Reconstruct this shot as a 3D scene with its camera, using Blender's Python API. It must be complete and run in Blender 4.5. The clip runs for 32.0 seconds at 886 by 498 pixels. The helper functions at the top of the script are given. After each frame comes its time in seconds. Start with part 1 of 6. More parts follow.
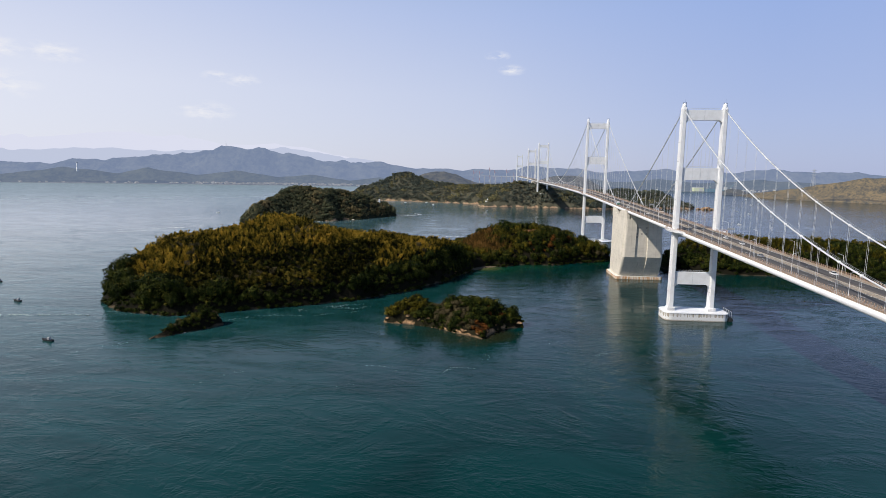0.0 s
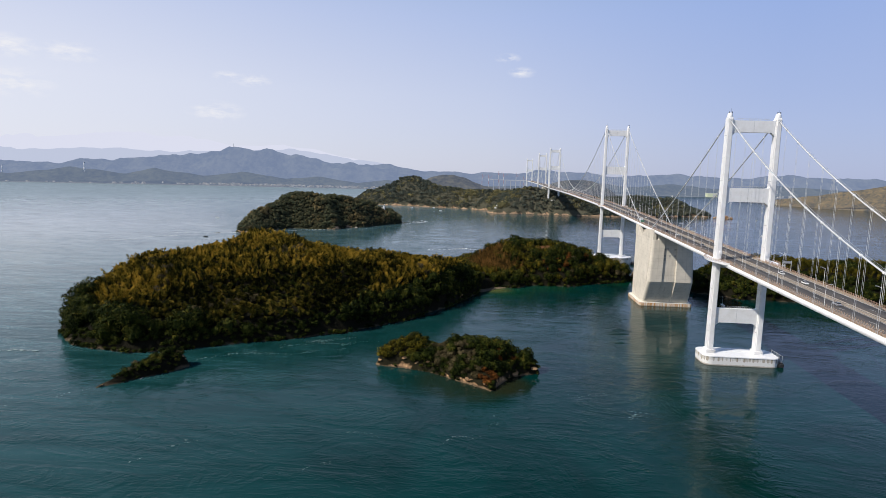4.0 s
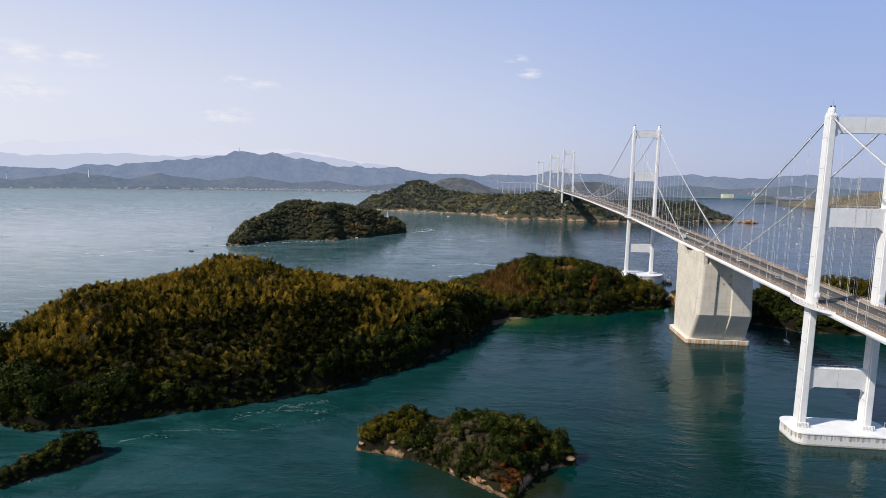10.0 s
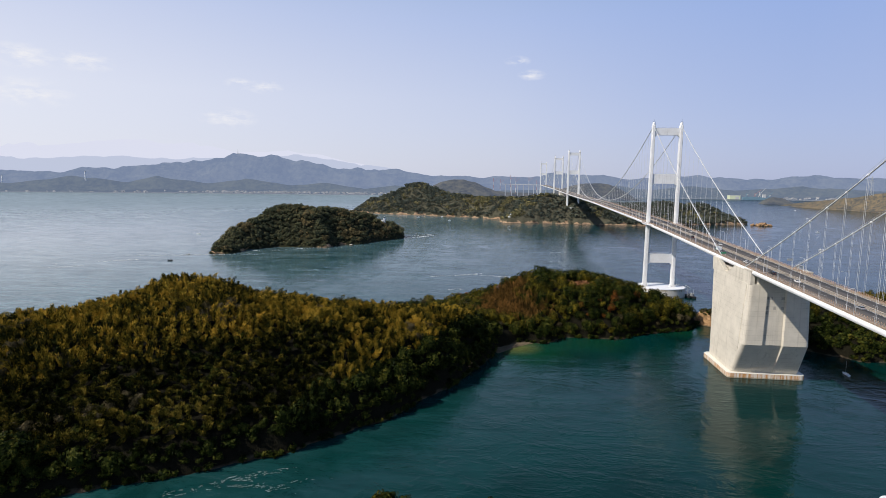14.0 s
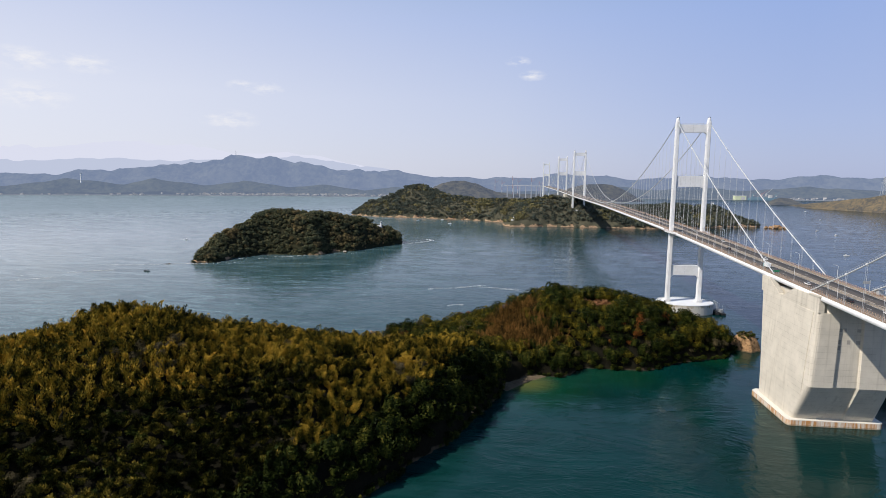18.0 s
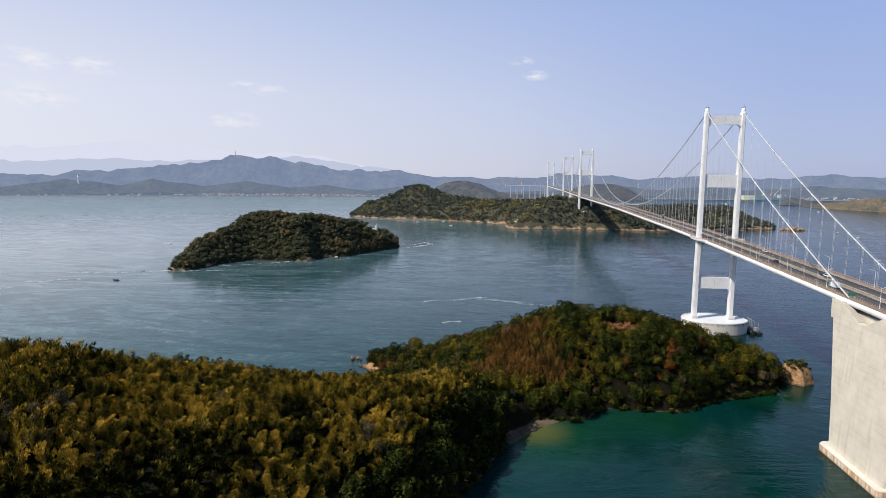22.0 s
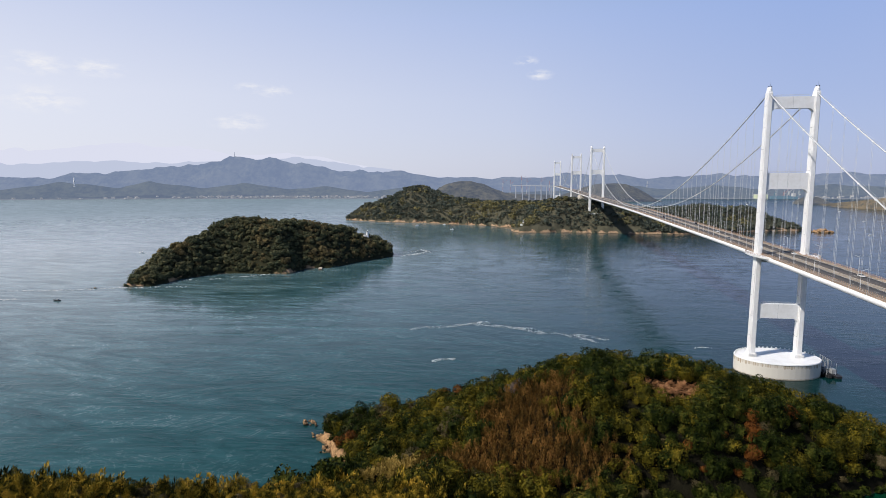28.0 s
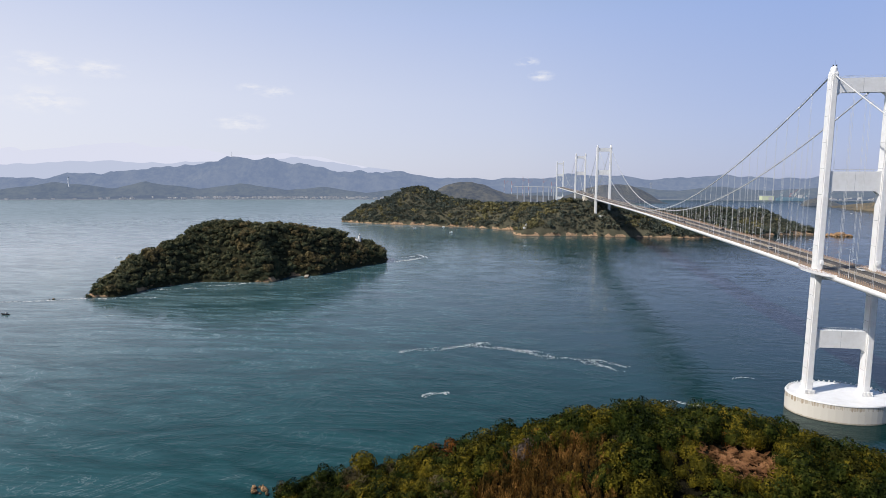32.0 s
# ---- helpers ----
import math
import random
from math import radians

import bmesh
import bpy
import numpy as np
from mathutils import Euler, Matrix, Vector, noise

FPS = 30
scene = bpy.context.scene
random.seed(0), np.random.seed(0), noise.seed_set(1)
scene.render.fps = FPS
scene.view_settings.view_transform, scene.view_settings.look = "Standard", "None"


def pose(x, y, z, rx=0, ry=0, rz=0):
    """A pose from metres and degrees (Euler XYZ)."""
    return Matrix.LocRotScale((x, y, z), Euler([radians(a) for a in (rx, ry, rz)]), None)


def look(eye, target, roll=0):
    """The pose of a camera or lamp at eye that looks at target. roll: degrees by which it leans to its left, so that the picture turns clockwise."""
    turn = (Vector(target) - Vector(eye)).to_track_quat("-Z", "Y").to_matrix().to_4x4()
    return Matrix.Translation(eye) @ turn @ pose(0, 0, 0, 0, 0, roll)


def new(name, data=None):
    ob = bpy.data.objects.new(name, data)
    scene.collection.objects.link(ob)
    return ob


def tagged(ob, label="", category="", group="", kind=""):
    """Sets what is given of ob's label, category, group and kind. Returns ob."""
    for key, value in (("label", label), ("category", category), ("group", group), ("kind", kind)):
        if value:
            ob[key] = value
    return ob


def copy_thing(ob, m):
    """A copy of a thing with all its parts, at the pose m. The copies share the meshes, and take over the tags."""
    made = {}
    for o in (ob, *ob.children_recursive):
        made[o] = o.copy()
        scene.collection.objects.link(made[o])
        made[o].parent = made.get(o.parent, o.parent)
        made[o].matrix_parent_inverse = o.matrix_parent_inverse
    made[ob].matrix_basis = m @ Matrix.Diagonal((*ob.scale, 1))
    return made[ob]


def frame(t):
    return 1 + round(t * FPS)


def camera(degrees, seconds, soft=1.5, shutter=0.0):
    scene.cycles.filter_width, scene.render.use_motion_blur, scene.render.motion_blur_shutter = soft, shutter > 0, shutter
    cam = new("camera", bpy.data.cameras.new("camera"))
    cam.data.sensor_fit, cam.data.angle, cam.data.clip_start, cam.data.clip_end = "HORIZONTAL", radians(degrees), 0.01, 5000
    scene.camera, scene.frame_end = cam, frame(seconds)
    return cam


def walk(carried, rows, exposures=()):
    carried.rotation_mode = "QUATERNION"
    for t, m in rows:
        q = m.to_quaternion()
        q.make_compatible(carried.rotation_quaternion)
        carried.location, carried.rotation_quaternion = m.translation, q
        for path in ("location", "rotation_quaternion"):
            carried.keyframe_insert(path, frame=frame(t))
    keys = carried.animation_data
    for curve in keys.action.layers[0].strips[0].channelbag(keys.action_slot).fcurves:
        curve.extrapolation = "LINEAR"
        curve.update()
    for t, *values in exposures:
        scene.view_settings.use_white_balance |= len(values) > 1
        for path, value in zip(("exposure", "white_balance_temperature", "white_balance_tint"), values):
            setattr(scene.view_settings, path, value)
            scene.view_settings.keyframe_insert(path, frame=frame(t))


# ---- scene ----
cam = camera(76.6, 32.0, 0.5)
PATH = [
    (0, (-161.7, -412.915, 102.779), (-161.837, -410.937, 102.515), 0.9),
    (1, (-162.598, -399.206, 104.938), (-162.743, -397.229, 104.675), 0.9),
    (2, (-162.753, -385.037, 107.246), (-162.906, -383.06, 106.985), 1.1),
    (3, (-162.664, -370.371, 109.517), (-162.824, -368.394, 109.259), 1.4),
    (6, (-164.408, -327.932, 119.162), (-164.589, -325.957, 118.903), 1.1),
    (7, (-164.811, -314.11, 119.597), (-164.999, -312.136, 119.339), 1.1),
    (8, (-165.471, -298.853, 119.973), (-165.665, -296.879, 119.716), 1.1),
    (9, (-165.906, -283.423, 120.429), (-166.104, -281.449, 120.174), 1.0),
    (10, (-167.394, -268.5, 121.142), (-167.593, -266.526, 120.889), 0.9),
    (11, (-168.487, -252.844, 121.696), (-168.687, -250.87, 121.444), 0.8),
    (12, (-169.162, -236.546, 122.027), (-169.364, -234.572, 121.777), 0.8),
    (13, (-169.367, -218.983, 122.256), (-169.572, -217.009, 122.008), 0.7),
    (14, (-169.607, -200.758, 122.522), (-169.814, -198.785, 122.275), 0.7),
    (17, (-173.54, -152.856, 124.596), (-173.749, -150.883, 124.35), 0.6),
    (18, (-173.958, -136.161, 124.884), (-174.17, -134.187, 124.64), 0.5),
    (19, (-173.705, -119.284, 124.94), (-173.92, -117.311, 124.695), 0.5),
    (20, (-173.775, -102.564, 124.988), (-173.994, -100.591, 124.744), 0.4),
    (21, (-173.812, -85.696, 124.966), (-174.033, -83.723, 124.723), 0.4),
    (22, (-173.775, -68.141, 124.887), (-173.999, -66.168, 124.643), 0.4),
    (23, (-173.509, -51.019, 124.719), (-173.736, -49.047, 124.477), 0.4),
    (24, (-173.574, -34.353, 124.822), (-173.805, -32.381, 124.581), 0.4),
    (25, (-174.023, -18.09, 125.176), (-174.256, -16.118, 124.934), 0.3),
    (28, (-173.544, 34.099, 126.063), (-173.787, 36.07, 125.82), 0.0),
    (29, (-173.729, 50.781, 126.047), (-173.973, 52.751, 125.804), 0.2),
    (30, (-174.237, 67.025, 125.983), (-174.484, 68.995, 125.741), 0.1),
    (31, (-175.385, 83.138, 125.743), (-175.63, 85.109, 125.503), 0.1),
    (32, (-176.391, 99.269, 125.303), (-176.637, 101.24, 125.063), 0.1),
]
walk(cam, [(t, look(eye, aim, lean)) for t, eye, aim, lean in PATH])

# ---------- world, sun ----------
SUN_EL, SUN_AZ = radians(45), radians(242)
world = bpy.data.worlds.new("sky")
scene.world = world
world.use_nodes = True
wn, wl = world.node_tree.nodes, world.node_tree.links
sky = wn.new("ShaderNodeTexSky")
sky.sky_type, sky.sun_disc = 'NISHITA', False
sky.sun_elevation, sky.sun_rotation = SUN_EL, SUN_AZ
sky.air_density, sky.dust_density, sky.ozone_density = 1.0, 1.0, 1.5
tc = wn.new("ShaderNodeTexCoord")
way = tc.outputs["Generated"]


def wmath(op, a, b=0.0, c=0.0, clamp=False):
    m = wn.new("ShaderNodeMath")
    m.operation, m.use_clamp = op, clamp
    for sock, v in zip(m.inputs, (a, b, c)):
        if isinstance(v, bpy.types.NodeSocket):
            wl.new(v, sock)
        else:
            sock.default_value = v
    return m.outputs[0]


def wmix(fac, a, b):
    m = wn.new("ShaderNodeMix")
    m.data_type = 'RGBA'
    for sock, v in ((m.inputs["Factor"], fac), (m.inputs[6], a), (m.inputs[7], b)):
        if isinstance(v, bpy.types.NodeSocket):
            wl.new(v, sock)
        else:
            sock.default_value = v if isinstance(v, float) else (*v, 1)
    return m.outputs[2]


sep = wn.new("ShaderNodeSeparateXYZ")
wl.new(way, sep.inputs[0])
scaled = wn.new("ShaderNodeVectorMath")
scaled.operation = 'SCALE'
wl.new(sky.outputs[0], scaled.inputs[0])
scaled.inputs["Scale"].default_value = 0.10
# pale lavender haze that fills the lower sky, whiter towards the sun's side
up = wn.new("ShaderNodeValToRGB")
wl.new(sep.outputs[2], up.inputs[0])
el = up.color_ramp.elements
el.new(0.5), el.new(0.6), el.new(0.7), el.new(0.8)
for e, (p, c) in zip(el, ((0.0, (0.525, 0.56, 0.71)), (0.09, (0.48, 0.55, 0.785)), (0.26, (0.35, 0.475, 0.82)), (0.42, (0.22, 0.39, 0.66)), (0.6, (0.07, 0.15, 0.32)), (1.0, (0.04, 0.09, 0.22)))):
    e.position, e.color = p, (*c, 1)
low = wmath('MULTIPLY_ADD', sep.outputs[2], -2.6, 1.35, True)
side = wmath('MULTIPLY', wmath('MULTIPLY_ADD', sep.outputs[0], -0.8, 0.34, True), low)
haze = wmix(side, up.outputs[0], (0.84, 0.855, 0.965))
right = wmath('MULTIPLY', wmath('MULTIPLY', sep.outputs[0], 0.7, 0.0, True), low)
haze = wmix(right, haze, (0.29, 0.395, 0.765))
colour = wmix(0.86, scaled.outputs[0], haze)
# a few faint fair-weather puffs
ragged = wn.new("ShaderNodeTexNoise")
flat = wn.new("ShaderNodeVectorMath")
flat.operation = 'MULTIPLY'
wl.new(way, flat.inputs[0])
flat.inputs[1].default_value = (1.0, 1.0, 2.6)
wl.new(flat.outputs[0], ragged.inputs[0])
ragged.inputs["Scale"].default_value, ragged.inputs["Detail"].default_value, ragged.inputs["Roughness"].default_value = 36.0, 5.0, 0.6
puff = None
for px, py, pz, size in ((-0.661, 0.733, 0.162, 0.05), (-0.607, 0.778, 0.163, 0.045), (-0.428, 0.892, 0.149, 0.026), (-0.392, 0.908, 0.146, 0.032), (0.019, 0.980, 0.198, 0.024), (0.044, 0.983, 0.176, 0.026), (-0.664, 0.739, 0.114, 0.06), (-0.447, 0.890, 0.094, 0.05)):
    dist = wn.new("ShaderNodeVectorMath")
    dist.operation = 'DISTANCE'
    wl.new(flat.outputs[0], dist.inputs[0])
    dist.inputs[1].default_value = (px, py, pz * 2.6)
    one = wmath('SUBTRACT', 1.0, wmath('DIVIDE', dist.outputs["Value"], size), 0.0, True)
    puff = one if puff is None else wmath('MAXIMUM', puff, one)
cloud = wmath('MULTIPLY', wmath('MULTIPLY_ADD', ragged.outputs["Fac"], 4.0, -1.75, True), wmath('MULTIPLY', puff, 1.2, 0.0, True))
colour = wmix(cloud, colour, (0.86, 0.86, 0.90))
wl.new(colour, wn["Background"].inputs[0])
wn["Background"].inputs[1].default_value = 1.0
sun = new("sun", bpy.data.lights.new("sun", 'SUN'))
sun.data.energy, sun.data.angle, sun.data.color = 4.9, radians(0.5), (1, 0.935, 0.85)
sun_dir = Vector((math.sin(SUN_AZ) * math.cos(SUN_EL), math.cos(SUN_AZ) * math.cos(SUN_EL), math.sin(SUN_EL)))
sun.matrix_basis = look(sun_dir * 500, (0, 0, 0))


# ---------- materials ----------
class Nodes:
    """Short hand for one node material."""

    def __init__(self, name):
        self.mat = bpy.data.materials.new(name)
        self.mat.use_nodes = True
        self.n, self.l = self.mat.node_tree.nodes, self.mat.node_tree.links
        self.bsdf = self.n["Principled BSDF"]
        self.pos = self.n.new("ShaderNodeNewGeometry").outputs["Position"]

    def put(self, socket, value):
        if isinstance(value, bpy.types.NodeSocket):
            self.l.new(value, socket)
        else:
            socket.default_value = value

    def mapped(self, scale, turn=0.0):
        m = self.n.new("ShaderNodeMapping")
        self.l.new(self.pos, m.inputs[0])
        m.inputs["Scale"].default_value = scale
        m.inputs["Rotation"].default_value = (0, 0, turn)
        return m.outputs[0]

    def noise(self, scale, detail=4, rough=0.55, vector=None, distort=0.0):
        t = self.n.new("ShaderNodeTexNoise")
        self.l.new(vector or self.pos, t.inputs["Vector"])
        t.inputs["Scale"].default_value, t.inputs["Detail"].default_value = scale, detail
        t.inputs["Roughness"].default_value, t.inputs["Distortion"].default_value = rough, distort
        return t.outputs["Fac"]

    def ramp(self, fac, stops):
        r = self.n.new("ShaderNodeValToRGB")
        self.l.new(fac, r.inputs[0])
        e = r.color_ramp.elements
        while len(e) < len(stops):
            e.new(0.5)
        for el, (p, c) in zip(e, stops):
            el.position, el.color = p, (c if len(c) == 4 else (*c, 1))
        return r.outputs[0]

    def mix(self, fac, a, b, blend='MIX'):
        m = self.n.new("ShaderNodeMix")
        m.data_type, m.blend_type = 'RGBA', blend
        self.put(m.inputs["Factor"], fac)
        for s, v in ((m.inputs[6], a), (m.inputs[7], b)):
            self.put(s, v if isinstance(v, bpy.types.NodeSocket) or len(v) == 4 else (*v, 1))
        return m.outputs[2]

    def math(self, op, a, b=0.0, c=0.0, clamp=False):
        m = self.n.new("ShaderNodeMath")
        m.operation, m.use_clamp = op, clamp
        for s, v in zip(m.inputs, (a, b, c)):
            self.put(s, v)
        return m.outputs[0]

    def axis(self, k):
        s = self.n.new("ShaderNodeSeparateXYZ")
        self.l.new(self.pos, s.inputs[0])
        return s.outputs[k]

    def near(self, centre, inner, outer):
        """1 within inner metres of a place in plan, 0 beyond outer."""
        d = self.n.new("ShaderNodeVectorMath")
        d.operation = 'DISTANCE'
        self.l.new(self.pos, d.inputs[0])
        d.inputs[1].default_value = centre
        r = self.n.new("ShaderNodeMapRange")
        r.interpolation_type = 'SMOOTHSTEP'
        self.l.new(d.outputs["Value"], r.inputs[0])
        for i, v in ((1, inner), (2, outer), (3, 1.0), (4, 0.0)):
            r.inputs[i].default_value = v
        return r.outputs[0]

    def bump(self, height, strength=0.4, distance=0.1, normal=None):
        b = self.n.new("ShaderNodeBump")
        self.l.new(height, b.inputs["Height"])
        b.inputs["Strength"].default_value, b.inputs["Distance"].default_value = strength, distance
        if normal is not None:
            self.l.new(normal, b.inputs["Normal"])
        return b.outputs[0]

    def done(self, colour=None, rough=None, metal=None, normal=None):
        for key, v in (("Base Color", colour), ("Roughness", rough), ("Metallic", metal), ("Normal", normal)):
            if v is not None:
                self.put(self.bsdf.inputs[key], (*v, 1) if isinstance(v, tuple) and len(v) == 3 else v)
        return self.mat


def painted(name, colour, rough=0.45, wear=0.12, scale=0.25):
    m = Nodes(name)
    f = m.noise(scale, 6, 0.65)
    g = m.noise(4.0, 3)
    dull = tuple(c * (1 - wear) * k for c, k in zip(colour, (0.99, 0.98, 0.96)))
    c = m.mix(m.ramp(f, [(0.4, (0, 0, 0)), (0.68, (1, 1, 1))]), colour, dull)
    return m.done(c, rough, 0.0, m.bump(g, 0.1, 0.02))


def concrete(name, base, stain, stain_z=None, lift=None):
    m = Nodes(name)
    big, fine = m.noise(0.12, 6, 0.6), m.noise(1.6, 5)
    streak = m.noise(1.0, 4, 0.6, m.mapped((0.5, 0.5, 0.02)))
    c = m.mix(m.ramp(big, [(0.35, (0, 0, 0)), (0.7, (1, 1, 1))]), base, tuple(v * 0.82 for v in base))
    c = m.mix(m.math('MULTIPLY', m.ramp(streak, [(0.55, (0, 0, 0)), (0.75, (1, 1, 1))]), 0.4), c, stain)
    if stain_z:
        low = m.n.new("ShaderNodeMapRange")
        m.l.new(m.math('ADD', m.axis(2), m.math('MULTIPLY', streak, 2.0)), low.inputs[0])
        for i, v in ((1, stain_z), (2, stain_z - 1.2), (3, 0.0), (4, 0.85)):
            low.inputs[i].default_value = v
        c = m.mix(low.outputs[0], c, (0.33, 0.17, 0.05))
    if lift:
        # pour joints between the lifts
        f = m.math('FRACT', m.math('DIVIDE', m.math('ADD', m.axis(2), m.math('MULTIPLY', fine, 0.1)), lift))
        c = m.mix(m.math('MULTIPLY', m.math('LESS_THAN', f, 0.05), m.ramp(big, [(0.4, (0.08, 0.08, 0.08)), (0.62, (0.6, 0.6, 0.6))])), c, stain)
        g = m.math('FRACT', m.math('DIVIDE', m.axis(1), lift * 3.1))
        c = m.mix(m.math('MULTIPLY', m.math('LESS_THAN', g, 0.012), 0.12), c, stain)
    return m.done(c, 0.85, 0, m.bump(fine, 0.35, 0.08))


def leafy(name, stops, patch=0.035, through_light=0.25):
    """Leaves: the colour varies from leaf to leaf, from crown to crown and from stand to stand."""
    m = Nodes(name)
    geo = m.n.new("ShaderNodeNewGeometry")
    a, b = m.noise(patch, 3, 0.5), m.noise(0.3, 2, 0.5, m.mapped((1, 1, 0.4)))
    f = m.math('ADD', m.math('MULTIPLY', a, 0.8), m.math('MULTIPLY', b, 1.9))
    f = m.math('ADD', m.math('SUBTRACT', f, 0.945), m.math('MULTIPLY', geo.outputs["Random Per Island"], 0.13))
    c = m.ramp(f, stops)
    m.done(c, 0.6)
    m.bsdf.inputs["Specular IOR Level"].default_value = 0.04
    t = m.n.new("ShaderNodeBsdfTranslucent")
    m.l.new(c, t.inputs[0])
    x = m.n.new("ShaderNodeMixShader")
    x.inputs[0].default_value = through_light
    m.l.new(m.bsdf.outputs[0], x.inputs[1])
    m.l.new(t.outputs[0], x.inputs[2])
    m.l.new(x.outputs[0], m.n["Material Output"].inputs[0])
    return m.mat


def soil_and_rock(name, rock, soil, rock_z, spread=8.0, patch=0.06):
    m = Nodes(name)
    n1, n2 = m.noise(0.35, 6, 0.65), m.noise(patch, 4)
    h = m.math('ADD', m.axis(2), m.math('MULTIPLY', n2, spread))
    r = m.n.new("ShaderNodeMapRange")
    m.l.new(h, r.inputs[0])
    for i, v in ((1, rock_z), (2, rock_z + 1.2), (3, 0.0), (4, 1.0)):
        r.inputs[i].default_value = v
    rc = m.ramp(n1, [(0.3, tuple(v * 0.45 for v in rock)), (0.55, rock), (0.8, tuple(min(1, v * 1.35) for v in rock))])
    wet = m.n.new("ShaderNodeMapRange")
    m.l.new(m.axis(2), wet.inputs[0])
    for i, v in ((1, 0.5), (2, 1.3), (3, 0.75), (4, 0.0)):
        wet.inputs[i].default_value = v
    crack = m.noise(0.9, 5, 0.7, m.mapped((0.7, 0.7, 0.45)), 1.2)
    rc = m.mix(m.ramp(crack, [(0.36, (0.8, 0.8, 0.8)), (0.5, (0, 0, 0))]), rc, tuple(v * 0.22 for v in rock))
    rc = m.mix(wet.outputs[0], rc, (0.06, 0.05, 0.035))
    sc = m.ramp(n1, [(0.35, tuple(v * 0.6 for v in soil)), (0.7, soil)])
    m.bsdf.inputs["Specular IOR Level"].default_value = 0.08
    return m.done(m.mix(r.outputs[0], rc, sc), 0.9, 0, m.bump(m.math('ADD', n1, m.math('MULTIPLY', crack, 0.8)), 0.9, 0.8))


def sea():
    m = Nodes("sea_water")
    warp = m.noise(0.006, 3, 0.5)
    bent = m.n.new("ShaderNodeVectorMath")
    bent.operation = 'MULTIPLY_ADD'
    m.l.new(warp, bent.inputs[0])
    bent.inputs[1].default_value = (120, 120, 0)
    m.l.new(m.pos, bent.inputs[2])
    swirl = m.noise(0.013, 5, 0.55, None, 1.4)
    calm = m.noise(0.02, 5, 0.64, m.mapped((0.6, 1.4, 1), 0.5), 2.6)
    c = m.mix(m.ramp(swirl, [(0.36, (0, 0, 0)), (0.64, (1, 1, 1))]), (0.0002, 0.0165, 0.0138), (0.0005, 0.026, 0.0232))
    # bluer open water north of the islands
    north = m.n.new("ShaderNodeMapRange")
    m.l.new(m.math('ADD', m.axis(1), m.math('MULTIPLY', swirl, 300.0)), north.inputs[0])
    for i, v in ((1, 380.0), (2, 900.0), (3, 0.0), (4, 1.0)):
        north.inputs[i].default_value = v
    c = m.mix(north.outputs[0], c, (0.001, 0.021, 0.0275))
    # sandy shallows in the cove and along the hill's foot, weedy reef round the islet
    mottle = m.ramp(swirl, [(0.25, (0.55, 0.55, 0.55)), (0.6, (1, 1, 1))])
    c = m.mix(m.math('MULTIPLY', m.near((-152, 204, 0), 10, 50), mottle), c, (0.002, 0.04, 0.013))
    c = m.mix(m.math('MULTIPLY', m.near((-100, 232, 0), 12, 40), 0.7), c, (0.002, 0.036, 0.013))
    c = m.mix(m.math('MULTIPLY', m.near((-20, 276, 0), 6, 36), 0.7), c, (0.002, 0.036, 0.014))
    c = m.mix(m.near((-158, 206, 0), 4, 24), c, (0.09, 0.1, 0.025))
    c = m.mix(m.math('MULTIPLY', m.near((-172, -56, 0), 22, 36), 0.6), c, (0.014, 0.018, 0.006))
    c = m.mix(m.math('MULTIPLY', m.near((-152, -58, 0), 9, 20), 0.5), c, (0.02, 0.018, 0.006))
    # foam-pale torn streaks over the western race, with sky sheen painted into the colour
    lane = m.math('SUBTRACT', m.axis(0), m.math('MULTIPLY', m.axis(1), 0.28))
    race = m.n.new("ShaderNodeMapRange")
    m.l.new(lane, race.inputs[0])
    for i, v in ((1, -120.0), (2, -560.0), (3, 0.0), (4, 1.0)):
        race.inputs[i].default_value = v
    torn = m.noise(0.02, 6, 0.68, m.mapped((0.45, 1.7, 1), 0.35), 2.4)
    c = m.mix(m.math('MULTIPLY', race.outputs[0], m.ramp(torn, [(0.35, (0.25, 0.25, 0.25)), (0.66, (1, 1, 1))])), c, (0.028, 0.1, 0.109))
    # open western water paled further, in place of reflected sky
    open_sheen = m.n.new("ShaderNodeMapRange")
    m.l.new(lane, open_sheen.inputs[0])
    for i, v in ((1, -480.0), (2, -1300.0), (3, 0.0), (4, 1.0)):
        open_sheen.inputs[i].default_value = v
    c = m.mix(m.math('MULTIPLY', open_sheen.outputs[0], m.ramp(torn, [(0.36, (0.2, 0.2, 0.2)), (0.6, (1, 1, 1))])), c, (0.26, 0.32, 0.345))
    lace = m.math('ABSOLUTE', m.math('SUBTRACT', m.noise(0.035, 5, 0.66, bent.outputs[0], 2.8), 0.5))
    thread = m.math('MULTIPLY', m.ramp(lace, [(0.0, (1, 1, 1)), (0.016, (0, 0, 0))]), m.ramp(torn, [(0.5, (0, 0, 0)), (0.62, (1, 1, 1))]))
    c = m.mix(m.math('MULTIPLY', m.math('MULTIPLY', m.math('POWER', race.outputs[0], 2.5), thread), 0.6), c, (0.4, 0.45, 0.46))
    w1 = m.noise(0.3, 3, 0.62, m.mapped((0.75, 1.3, 1), 0.35), 0.8)
    w2 = m.noise(1.0, 3, 0.62, m.mapped((0.8, 1.3, 1), -0.3))
    w3 = m.noise(0.04, 3, 0.5, m.mapped((0.75, 1.4, 1), 0.2), 2.2)
    # thin smooth slicks that wind with the current
    vein = m.math('ABSOLUTE', m.math('SUBTRACT', m.noise(0.022, 4, 0.6, bent.outputs[0], 2.2), 0.5))
    slick = m.ramp(vein, [(0.0, (0.45, 0.45, 0.45)), (0.09, (1, 1, 1))])
